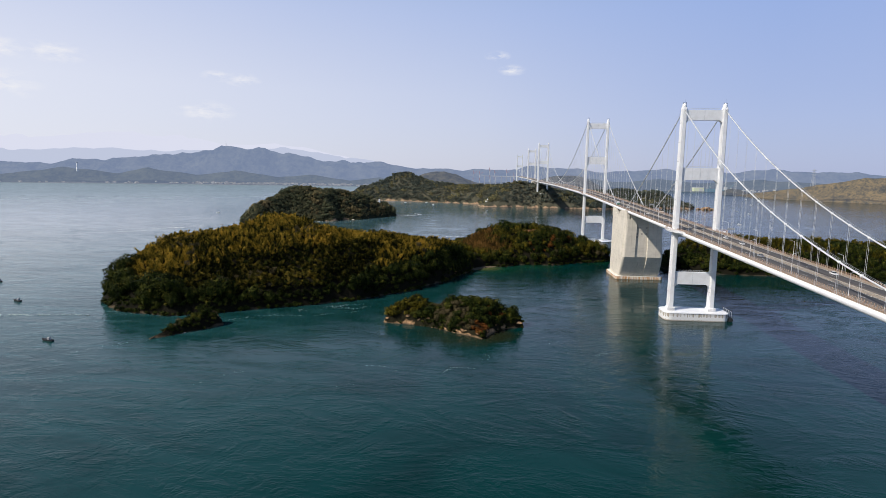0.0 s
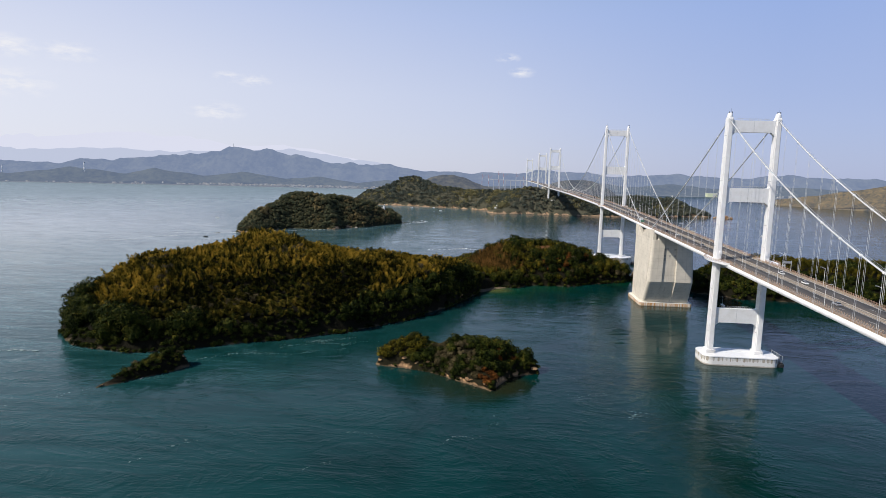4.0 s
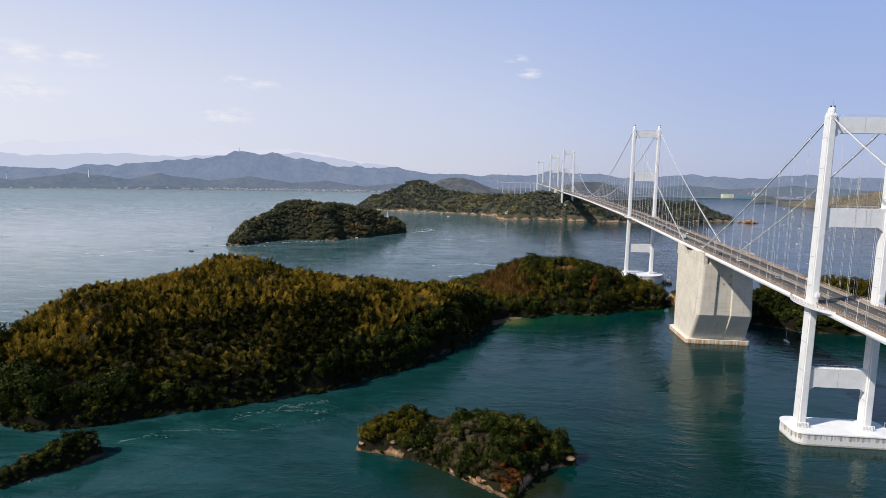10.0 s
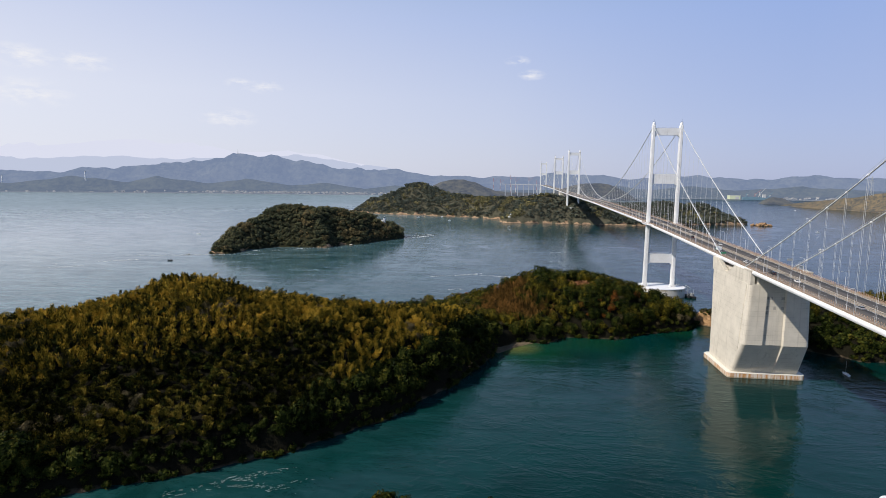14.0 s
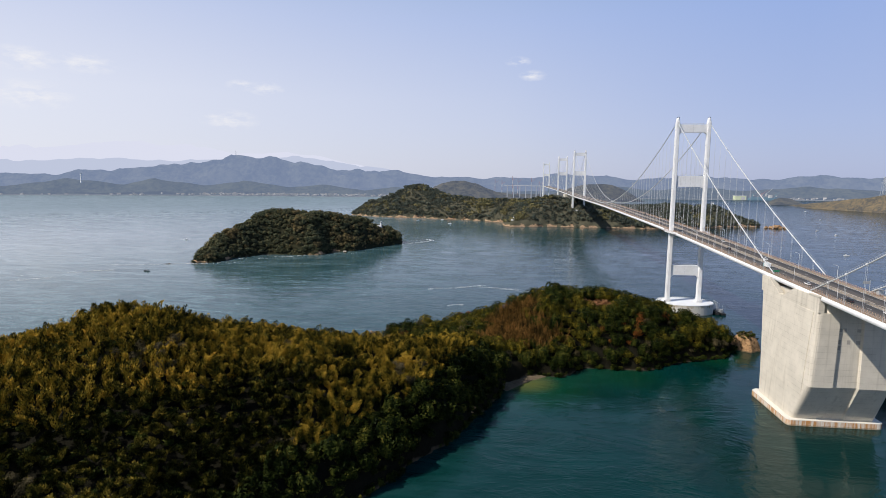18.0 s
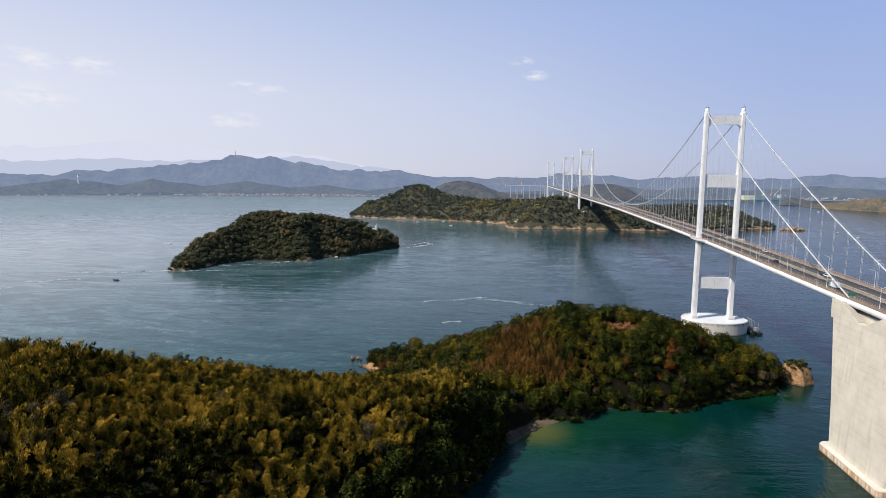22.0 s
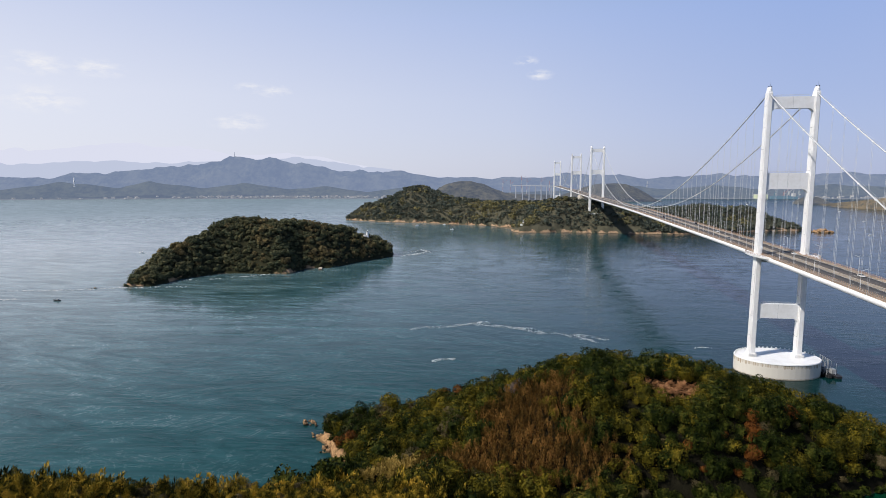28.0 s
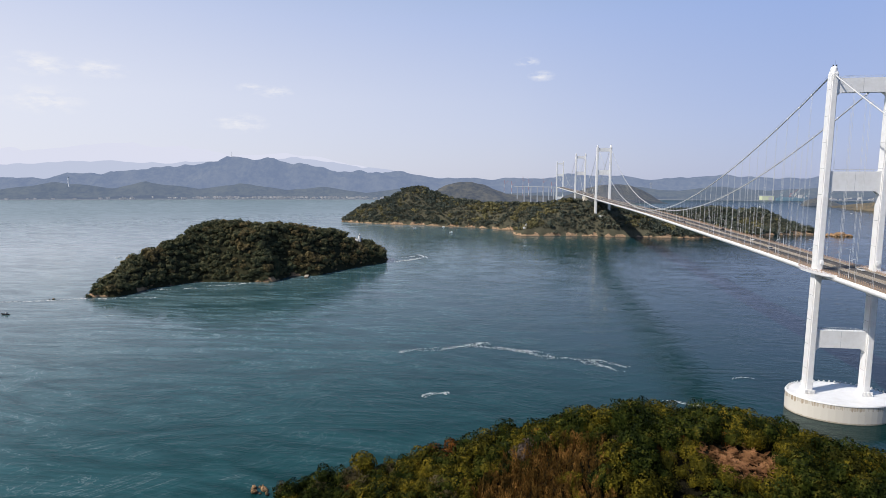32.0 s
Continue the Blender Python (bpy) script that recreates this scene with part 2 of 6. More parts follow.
    amp = m.math('MULTIPLY', m.ramp(calm, [(0.4, (0.16, 0.16, 0.16)), (0.6, (1.6, 1.6, 1.6))]), slick)
    wind = m.n.new("ShaderNodeMapRange")
    m.l.new(m.math('ADD', lane, m.math('MULTIPLY', swirl, 300.0)), wind.inputs[0])
    for i, v in ((1, -380.0), (2, 480.0), (3, 0.7), (4, 0.95)):
        wind.inputs[i].default_value = v
    amp = m.math('MULTIPLY', m.math('MULTIPLY', amp, wind.outputs[0]), m.math('SUBTRACT', 1.0, m.math('MULTIPLY', open_sheen.outputs[0], 0.7)))
    h = m.math('ADD', m.math('MULTIPLY', w1, 1.0), m.math('MULTIPLY', w2, 0.42))
    h = m.math('ADD', m.math('MULTIPLY', h, amp), m.math('MULTIPLY', w3, 0.8))
    m.bsdf.inputs["IOR"].default_value = 1.24
    chop = m.n.new("ShaderNodeMapRange")
    m.l.new(m.math('SUBTRACT', m.axis(1), m.math('MULTIPLY', lane, 0.9)), chop.inputs[0])
    for i, v in ((1, 1500.0), (2, 4200.0), (3, 0.0), (4, 0.3)):
        chop.inputs[i].default_value = v
    rough = m.math('ADD', m.ramp(calm, [(0.38, (0.03, 0.03, 0.03)), (0.62, (0.1, 0.1, 0.1))]), chop.outputs[0])
    return m.done(c, rough, 0, m.bump(h, 0.2, 0.8))


def haze_painted(name, low, high, veil, amount, fine=1.0):
    """Wooded land or buildings kilometres away, the air's haze painted in as emission."""
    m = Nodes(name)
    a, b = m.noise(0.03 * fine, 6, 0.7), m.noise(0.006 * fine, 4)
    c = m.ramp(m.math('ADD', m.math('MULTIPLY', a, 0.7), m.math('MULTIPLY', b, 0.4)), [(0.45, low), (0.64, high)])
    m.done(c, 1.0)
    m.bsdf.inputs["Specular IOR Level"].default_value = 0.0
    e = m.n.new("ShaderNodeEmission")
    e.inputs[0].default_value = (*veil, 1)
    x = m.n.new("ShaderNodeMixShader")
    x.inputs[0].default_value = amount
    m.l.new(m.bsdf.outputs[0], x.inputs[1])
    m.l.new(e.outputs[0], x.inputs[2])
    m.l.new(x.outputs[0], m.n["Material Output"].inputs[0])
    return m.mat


WHITE = painted("white_bridge_paint", (0.8, 0.8, 0.8), 0.4, 0.09)
PALE = painted("pale_steel", (0.46, 0.48, 0.5), 0.45)
CABLE = painted("cable_wrap", (0.6, 0.61, 0.62), 0.5)
WALK = painted("walkway_surface", (0.36, 0.31, 0.25), 0.8, 0.2)
INNER = painted("dull_guard_rail", (0.42, 0.35, 0.27), 0.6, 0.2)
RAIL = painted("weathered_rail", (0.42, 0.28, 0.19), 0.6, 0.25)
DARK = painted("dark_rubber", (0.02, 0.02, 0.022), 0.7)
GREY = painted("grey_fitting", (0.3, 0.31, 0.32), 0.5)
TEAL = painted("blue_green_paint", (0.16, 0.36, 0.38), 0.5)
BRICKRED = painted("crane_red", (0.6, 0.1, 0.06), 0.5)
CONCRETE = concrete("anchorage_concrete", (0.65, 0.595, 0.5), (0.31, 0.265, 0.205), None, 3.0)
PATCH = concrete("repair_mortar", (0.4, 0.375, 0.33), (0.26, 0.24, 0.2))
PLINTH = concrete("tide_stained_concrete", (0.45, 0.42, 0.36), (0.3, 0.24, 0.16), 2.7)


def pier_paint(name, top, stain=(0.3, 0.25, 0.18), base=(0.72, 0.71, 0.69), deep=6.0, lip=0.75):
    """White concrete with brown run-off under the rim and a rusty waterline."""
    m = Nodes(name)
    z = m.math('SUBTRACT', m.axis(2), top)
    streak = m.noise(1.0, 4, 0.65, m.mapped((0.7, 0.7, 0.05)))
    run = m.math('MULTIPLY', m.math('LESS_THAN', z, -lip), m.math('GREATER_THAN', z, m.math('MULTIPLY_ADD', streak, -deep, 0.3)))
    blot = m.ramp(m.noise(0.8, 5, 0.7), [(0.62, (0, 0, 0)), (0.72, (1, 1, 1))])
    c = m.mix(m.math('MULTIPLY', run, m.ramp(streak, [(0.42, (0.05, 0.05, 0.05)), (0.6, (0.95, 0.95, 0.95))])), base, stain)
    c = m.mix(m.math('MULTIPLY', blot, 0.35), c, (0.4, 0.33, 0.25))
    low = m.math('LESS_THAN', m.axis(2), m.math('MULTIPLY', streak, 1.4))
    c = m.mix(m.math('MULTIPLY', low, 0.6), c, (0.25, 0.17, 0.09))
    return m.done(c, 0.8, 0, m.bump(m.noise(1.6, 5), 0.3, 0.06))


PIER_STAINED = pier_paint("stained_white_pier", 6.0)
RUST_PLINTH = pier_paint("rust_streaked_plinth", 3.2, (0.5, 0.22, 0.05), (0.7, 0.66, 0.58), 6.5, 0.25)
PIER_ROUND = pier_paint("streaked_white_pier", 10.2, (0.34, 0.26, 0.17), (0.63, 0.595, 0.53))
PIER_WHITE = concrete("white_pier_concrete", (0.62, 0.62, 0.61), (0.38, 0.35, 0.3), 1.2)


def asphalt_mat():
    m = Nodes("asphalt")
    f, g = m.noise(0.3, 5, 0.6, m.mapped((1.5, 0.05, 1))), m.noise(6, 3)
    return m.done(m.ramp(f, [(0.3, (0.055, 0.049, 0.045)), (0.7, (0.105, 0.094, 0.086))]), 0.85, 0, m.bump(g, 0.2, 0.01))


ASPHALT = asphalt_mat()
MARK = painted("road_marking", (0.7, 0.7, 0.68), 0.7, 0.3)
GLASS = painted("dark_window_glass", (0.03, 0.035, 0.04), 0.1)
BAMBOO = leafy("bamboo_leaves", [(0.2, (0.009, 0.012, 0.002)), (0.38, (0.042, 0.04, 0.006)), (0.57, (0.245, 0.172, 0.021)), (0.88, (0.56, 0.35, 0.046))], 0.035, 0.14)
# Greener bamboo, also darkened to paint in the steep flank's shade
SHADED_CANES = leafy("shaded_olive_bamboo_leaves", [(0.2, (0.003, 0.0045, 0.0008)), (0.44, (0.016, 0.018, 0.003)), (0.66, (0.095, 0.08, 0.012)), (0.92, (0.3, 0.21, 0.034))], 0.035, 0.06)
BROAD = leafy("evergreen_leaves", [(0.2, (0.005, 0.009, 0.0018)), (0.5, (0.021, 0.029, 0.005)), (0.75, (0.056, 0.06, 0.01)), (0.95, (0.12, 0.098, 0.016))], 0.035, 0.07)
OLIVE = leafy("olive_leaves", [(0.2, (0.024, 0.025, 0.004)), (0.5, (0.066, 0.057, 0.007)), (0.78, (0.155, 0.12, 0.012)), (0.95, (0.235, 0.16, 0.02))], 0.035, 0.1)
# Leaves of the distant islands, paled and blued to paint in haze
HAZED_MIDLEAF = leafy("hazed_island_evergreens", [(0.2, (0.058, 0.07, 0.042)), (0.5, (0.09, 0.094, 0.05)), (0.75, (0.135, 0.122, 0.06)), (0.95, (0.19, 0.155, 0.075))], 0.02, 0.1)
HAZED_FARLEAF = leafy("hazed_far_evergreens", [(0.2, (0.062, 0.08, 0.07)), (0.5, (0.088, 0.102, 0.078)), (0.75, (0.128, 0.126, 0.088)), (0.95, (0.19, 0.16, 0.105))], 0.012)
DRY = leafy("dry_bamboo_leaves", [(0.2, (0.03, 0.022, 0.006)), (0.5, (0.115, 0.062, 0.016)), (0.8, (0.27, 0.14, 0.038))], 0.035, 0.12)
SCRUB = leafy("grey_scrub", [(0.2, (0.04, 0.034, 0.017)), (0.5, (0.095, 0.076, 0.036)), (0.8, (0.155, 0.122, 0.065))])
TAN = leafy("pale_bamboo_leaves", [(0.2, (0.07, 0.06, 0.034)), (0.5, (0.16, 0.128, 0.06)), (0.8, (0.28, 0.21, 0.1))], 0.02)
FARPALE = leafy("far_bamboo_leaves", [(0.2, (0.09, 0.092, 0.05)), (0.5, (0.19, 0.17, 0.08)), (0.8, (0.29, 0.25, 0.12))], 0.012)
GRASS = leafy("dry_grass", [(0.2, (0.16, 0.11, 0.025)), (0.6, (0.36, 0.25, 0.07)), (0.9, (0.46, 0.31, 0.1))])
TWIG = leafy("bare_twigs", [(0.2, (0.07, 0.055, 0.045)), (0.6, (0.13, 0.1, 0.085)), (0.9, (0.19, 0.15, 0.13))])
FERN = leafy("dry_bracken", [(0.2, (0.16, 0.08, 0.035)), (0.6, (0.3, 0.15, 0.07)), (0.9, (0.38, 0.2, 0.1))])
RED = leafy("russet_leaves", [(0.2, (0.06, 0.024, 0.008)), (0.6, (0.17, 0.062, 0.015)), (0.9, (0.26, 0.11, 0.025))])
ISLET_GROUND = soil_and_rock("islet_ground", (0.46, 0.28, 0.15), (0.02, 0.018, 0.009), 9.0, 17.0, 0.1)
FAR_GROUND = soil_and_rock("ochre_cliff_ground", (0.4, 0.27, 0.17), (0.1, 0.095, 0.065), 29.0, 50.0, 0.04)
STACK_ROCK = soil_and_rock("stack_rock", (0.4, 0.24, 0.12), (0.1, 0.075, 0.035), 13, 6.0, 0.2)
MID_GROUND = soil_and_rock("patchy_cliff_ground", (0.42, 0.28, 0.17), (0.035, 0.035, 0.018), 27.0, 60.0, 0.02)
# Soil and rock near black, to read as shade below the trees
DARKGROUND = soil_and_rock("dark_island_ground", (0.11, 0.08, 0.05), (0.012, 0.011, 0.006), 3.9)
ROCK = soil_and_rock("shore_rock", (0.42, 0.26, 0.14), (0.4, 0.28, 0.18), 400)
SAND = soil_and_rock("beach_sand", (0.5, 0.37, 0.24), (0.4, 0.3, 0.2), 400)


# ---------- building helpers ----------
def part(name, bm, material, parent=None, label=""):
    me = bpy.data.meshes.new(name)
    bm.to_mesh(me)
    bm.free()
    me.materials.append(material)
    ob = new(name, me)
    ob.parent = parent
    return tagged(ob, label)


def raw(name, verts, faces, material, parent=None, label="", smooth=False):
    """A mesh object from arrays; faces all have the same number of corners."""
    v, f = np.asarray(verts, np.float32), np.asarray(faces, np.int32)
    me = bpy.data.meshes.new(name)
    me.vertices.add(len(v))
    me.vertices.foreach_set("co", v.ravel())
    me.loops.add(f.size)
    me.loops.foreach_set("vertex_index", f.ravel())
    me.polygons.add(len(f))
    me.polygons.foreach_set("loop_start", np.arange(0, f.size, f.shape[1], dtype=np.int32))
    me.polygons.foreach_set("loop_total", np.full(len(f), f.shape[1], np.int32))
    if smooth:
        me.polygons.foreach_set("use_smooth", np.ones(len(f), bool))
    me.update(calc_edges=True)
    me.materials.append(material)
    ob = new(name, me)
    ob.parent = parent
    return tagged(ob, label)


def empty(name, label, category, group="", at=(0, 0, 0), turn=0.0):
    ob = new(name)
    ob.matrix_basis = Matrix.Translation(at) @ Matrix.Rotation(turn, 4, 'Z')
    return tagged(ob, label, category, group)


def box(bm, centre, size, bevel=0.0, turn=0.0):
    r = bmesh.ops.create_cube(bm, size=1.0)
    m = Matrix.Translation(centre) @ Matrix.Rotation(turn, 4, 'Z') @ Matrix.Diagonal((*size, 1))
    bmesh.ops.transform(bm, matrix=m, verts=r["verts"])
    if bevel:
        es = list({e for v in r["verts"] for e in v.link_edges})
        bmesh.ops.bevel(bm, geom=es, offset=bevel, segments=2, affect='EDGES')
    return bm


def rod(bm, a, b, r, r2=None, seg=8):
    a, b = Vector(a), Vector(b)
    d = b - a
    res = bmesh.ops.create_cone(bm, cap_ends=True, segments=seg, radius1=r, radius2=r if r2 is None else r2, depth=d.length)
    m = Matrix.Translation((a + b) / 2) @ d.to_track_quat('Z', 'Y').to_matrix().to_4x4()
    bmesh.ops.transform(bm, matrix=m, verts=res["verts"])
    return bm


def loft(bm, rings):
    """Skin a list of rings with equal numbers of corners, capped at both ends."""
    vs = [[bm.verts.new(p) for p in ring] for ring in rings]
    n = len(rings[0])
    for lo, hi in zip(vs, vs[1:]):
        for i in range(n):
            bm.faces.new((lo[i], lo[(i + 1) % n], hi[(i + 1) % n], hi[i]))
    bm.faces.new(vs[0][::-1])
    bm.faces.new(vs[-1])
    bmesh.ops.recalc_face_normals(bm, faces=bm.faces)
    return bm


def B():
    return bmesh.new()


def lattice(ix, iy, seed):
    h = np.sin(ix * 127.1 + iy * 311.7 + seed * 74.7) * 43758.5453
    return h - np.floor(h)


def fbm(x, y, size, seed=0, octaves=4):
    """Smooth noise in the plan, about -1 to 1."""
    out, amp, tot = np.zeros_like(np.asarray(x, float)), 1.0, 0.0
    for o in range(octaves):
        u, v = np.asarray(x) / size + 17.3 * o, np.asarray(y) / size - 9.1 * o
        i, j = np.floor(u), np.floor(v)
        a, b = u - i, v - j
        a, b = a * a * (3 - 2 * a), b * b * (3 - 2 * b)
        n = (lattice(i, j, seed) * (1 - a) + lattice(i + 1, j, seed) * a) * (1 - b) + (lattice(i, j + 1, seed) * (1 - a) + lattice(i + 1, j + 1, seed) * a) * b
        out += amp * (2 * n - 1)
        tot += amp
        amp *= 0.5
        size *= 0.5
    return out / tot


class Land:
    """An island: a coast drawn as a polygon and ridges (x, y, height, x, y, height, half width)."""

    def __init__(self, coast, ridges, cliff=4.0, slope=0.8, ragged=2.5, seed=1, lumps=0.12):
        self.coast, self.ridges = np.array(coast, float), ridges
        self.cliff, self.slope, self.ragged, self.seed, self.lumps = cliff, slope, ragged, seed, lumps

    def inside(self, x, y):
        """Metres from the coast, positive on land."""
        p = self.coast
        best, odd = np.full(np.shape(x), 1e9), np.zeros(np.shape(x), bool)
        for (ax, ay), (bx, by) in zip(p, np.roll(p, -1, 0)):
            dx, dy = bx - ax, by - ay
            t = np.clip(((x - ax) * dx + (y - ay) * dy) / (dx * dx + dy * dy), 0, 1)
            best = np.minimum(best, np.hypot(x - ax - t * dx, y - ay - t * dy))
            cross = (ay > y) != (by > y)
            odd ^= cross & (x < dx * (y - ay) / (dy if dy else 1e-9) + ax)
        d = np.where(odd, best, -best)
        return d + self.ragged * fbm(x, y, 14, self.seed, 3)

    def height(self, x, y):
        d = self.inside(x, y)
        top = np.zeros(np.shape(x))
        for ax, ay, ah, bx, by, bh, w in self.ridges:
            dx, dy = bx - ax, by - ay
            t = np.clip(((x - ax) * dx + (y - ay) * dy) / (dx * dx + dy * dy + 1e-9), 0, 1)
            q = np.hypot(x - ax - t * dx, y - ay - t * dy) / w
            top = np.maximum(top, (ah + t * (bh - ah)) / (1 + q ** 2.6))
        top *= 1 + self.lumps * fbm(x, y, 45, self.seed + 5, 3)
        lift = self.cliff * np.clip(0.55 + 1.3 * fbm(x, y, 40, self.seed + 13, 2), 0.12, 1.4) * np.clip(d / 2.5, 0, 1) ** 0.6 + np.maximum(d, 0) * self.slope
        k = 4.0
        low = -k * np.log(np.exp(-np.clip(top, 0, 300) / k) + np.exp(-np.clip(lift, 0, 300) / k)) + k * math.log(2) * np.exp(-np.maximum(d, 0) / 6)
        return np.where(d > 0, np.maximum(low, 0.4 * np.clip(d, 0, 1)) + 0.5 * fbm(x, y, 5, self.seed + 9, 2) * np.clip(d / 3, 0, 1), d * 0.6)

    def grid(self, step, margin=9):
        lo, hi = self.coast.min(0) - margin, self.coast.max(0) + margin
        return np.meshgrid(np.arange(lo[0], hi[0], step), np.arange(lo[1], hi[1], step), indexing="ij")

    def mesh(self, name, step, material, label):
        x, y = self.grid(step)
        z, d = self.height(x, y), self.inside(x, y)
        idx = np.arange(x.size).reshape(x.shape)
        keep = d > -7
        ok = keep[:-1, :-1] & keep[1:, :-1] & keep[1:, 1:] & keep[:-1, 1:]
        f = np.stack([idx[:-1, :-1][ok], idx[1:, :-1][ok], idx[1:, 1:][ok], idx[:-1, 1:][ok]], 1)
        ob = raw(name, np.stack([x.ravel(), y.ravel(), z.ravel()], 1), f, material, None, "", True)
        return tagged(ob, label, "island", "", "structure")

    def spots(self, step, shore=2.5, seed=3):
        """Jittered places on land, shore metres or more from the water."""
        rng = np.random.default_rng(seed)
        x, y = self.grid(step)
        x, y = (x + rng.uniform(-.5, .5, x.shape) * step).ravel(), (y + rng.uniform(-.5, .5, y.shape) * step).ravel()
        d = self.inside(x, y)
        k = d > shore
        return x[k], y[k], self.height(x[k], y[k]), d[k]


def unit(a):
    return a / (np.linalg.norm(a, axis=-1, keepdims=True) + 1e-9)


def cards(centre, along, length, width, rng, face=None, loose=0.45):
    """Pointed leaf sprays: three corners each, turned more or less to the way they face."""
    n = len(centre)
    along = unit(along)
    turned = rng.normal(size=(n, 3)) if face is None else unit(face) + loose * rng.normal(size=(n, 3))
    side = unit(np.cross(along, unit(turned)))
    l, w = np.broadcast_to(length, n)[:, None], np.broadcast_to(width, n)[:, None]
    return np.stack([centre - along * l * 0.4 - side * w / 2, centre - along * l * 0.3 + side * w / 2, centre + along * l * 0.6], 1).reshape(-1, 3)


def halved(quads):
    """Four-cornered faces cut into three-cornered ones."""
    q = quads.reshape(-1, 4, 3)
    return q[:, [0, 1, 2, 0, 2, 3]].reshape(-1, 3)


def ball(rings=3):
    """Four-cornered faces of a rounded cube of radius one, as corners."""
    n, out = rings, []
    s = np.linspace(-1, 1, n + 1)
    for ax in range(3):
        for sg in (-1, 1):
            for i in range(n):
                for j in range(n):
                    q = []
                    for u, v in ((s[i], s[j]), (s[i + 1], s[j]), (s[i + 1], s[j + 1]), (s[i], s[j + 1])):
                        p = [0, 0, 0]
                        p[ax], p[(ax + 1) % 3], p[(ax + 2) % 3] = sg, u * 1.0, v * 1.0
                        q.append(p)
                    out += q if sg > 0 else q[::-1]
    return unit(np.array(out, float))


BALL = ball(2)
SMALLBALL = ball(1)


def plume(seed, k=60, fine=1.0, head=0.6):
    """A bamboo top one unit high: a dense drooping head that nods to one side on a bare stem."""
    rng = np.random.default_rng(seed)
    low = rng.uniform(0, 1, k) ** 0.8
    t = 1 - head * low
    a = rng.uniform(0, 2 * math.pi, k)
    tufts = 1 + 0.25 * np.sin(a * 3 + 5 * low + seed) * np.sin(low * 9 + seed)
    r = 0.15 * np.sin(np.clip(0.02 + 0.95 * low, 0, 1) ** 0.72 * 2.9) ** 0.9 * rng.uniform(0.45, 1.1, k) * tufts
    c = np.stack([r * np.cos(a) + 0.22 * t ** 3, r * np.sin(a), t - 0.1 * t ** 4], 1)
    out = np.stack([np.cos(a), np.sin(a), 0.3 + 1.6 * (t - 1 + head * 0.6)], 1)
    way = np.stack([0.5 * np.cos(a) + 0.35 * t, 0.5 * np.sin(a), rng.uniform(0.2, 2.2, k)], 1)
    return cards(c, way, rng.uniform(0.09, 0.17, k) * fine, rng.uniform(0.04, 0.07, k) * fine, rng, out, 0.4)


def crown(seed, k=120, leaf=0.3, core=2, count=11):
    """A domed evergreen crown of radius one: billowing lobes of leaf sprays with gaps between."""
    rng = np.random.default_rng(seed)
    lobes = unit(rng.normal(size=(count, 3)) * (1, 1, 0.7) + (0, 0, 0.3))
    reach = rng.uniform(0.85, 1.12, count)
    d = unit(rng.normal(size=(k, 3)) + (0, 0, 0.35))
    dots = d @ lobes.T
    best = dots.argmax(1)
    near = np.clip(dots.max(1), 0, 1)
    r = (0.6 + 0.4 * near ** 8) * reach[best] + rng.uniform(-0.07, 0.05, k)
    c = d * r[:, None] * (1, 1, 0.85)
    out = unit(c - 0.55 * lobes[best] * reach[best][:, None]) + 0.35 * d
    way = np.cross(out, rng.normal(size=(k, 3))) + 0.3 * out
    v = cards(c, way, rng.uniform(0.7, 1.3, k) * leaf, rng.uniform(0.6, 1.0, k) * leaf, rng, out, 0.28)
    if core:
        s = BALL if core == 2 else SMALLBALL
        b = s * 0.6 * (1, 1, 0.8)
        v = np.concatenate([v, halved(b)])
    return v


def stone(seed):
    rng = np.random.default_rng(seed)
    b = ball(2)
    ax = unit(rng.normal(size=(9, 3)))
    off = rng.uniform(0.4, 0.85, 9)
    for a, o in zip(ax, off):
        s = b @ a
        b = b - np.maximum(s - o, 0)[:, None] * a
    return halved(b * rng.uniform(0.7, 1.2, 3))


def strew(name, kinds, x, y, z, size, tall, material, label, category, seed=5, tilt=0.12, fat=1.0):
    """Many copies of a few shapes, joined into one mesh of stuff."""
    rng = np.random.default_rng(seed)
    n = len(x)
    if not n:
        return None
    which = rng.integers(0, len(kinds), n)
    out = []
    size, tall, fat = (np.broadcast_to(v, n) for v in (size, tall, fat))
    for k, shape in enumerate(kinds):
        s = which == k
        m = int(s.sum())
        if not m:
            continue
        a = rng.uniform(0, 2 * math.pi, m)
        ca, sa = np.cos(a), np.sin(a)
        zr = np.zeros(m)
        rot = np.stack([np.stack([ca, -sa, zr], 1), np.stack([sa, ca, zr], 1), np.stack([rng.normal(0, tilt, m), rng.normal(0, tilt, m), zr + 1], 1)], 1)
        v = shape[None] * np.stack([size[s] * fat[s], size[s] * fat[s], tall[s]], 1)[:, None, :]
        lean = rng.normal(0, tilt, (m, 1, 2))
        w = np.einsum('nij,nkj->nki', rot, v)
        w[:, :, :2] += lean * v[:, :, 2:3]
        out.append((w + np.stack([x[s], y[s], z[s]], 1)[:, None, :]).reshape(-1, 3))
    v = np.concatenate(out)
    ob = raw(name, v, np.arange(len(v)).reshape(-1, 3), material)
    return tagged(ob, label, category, "", "stuff")


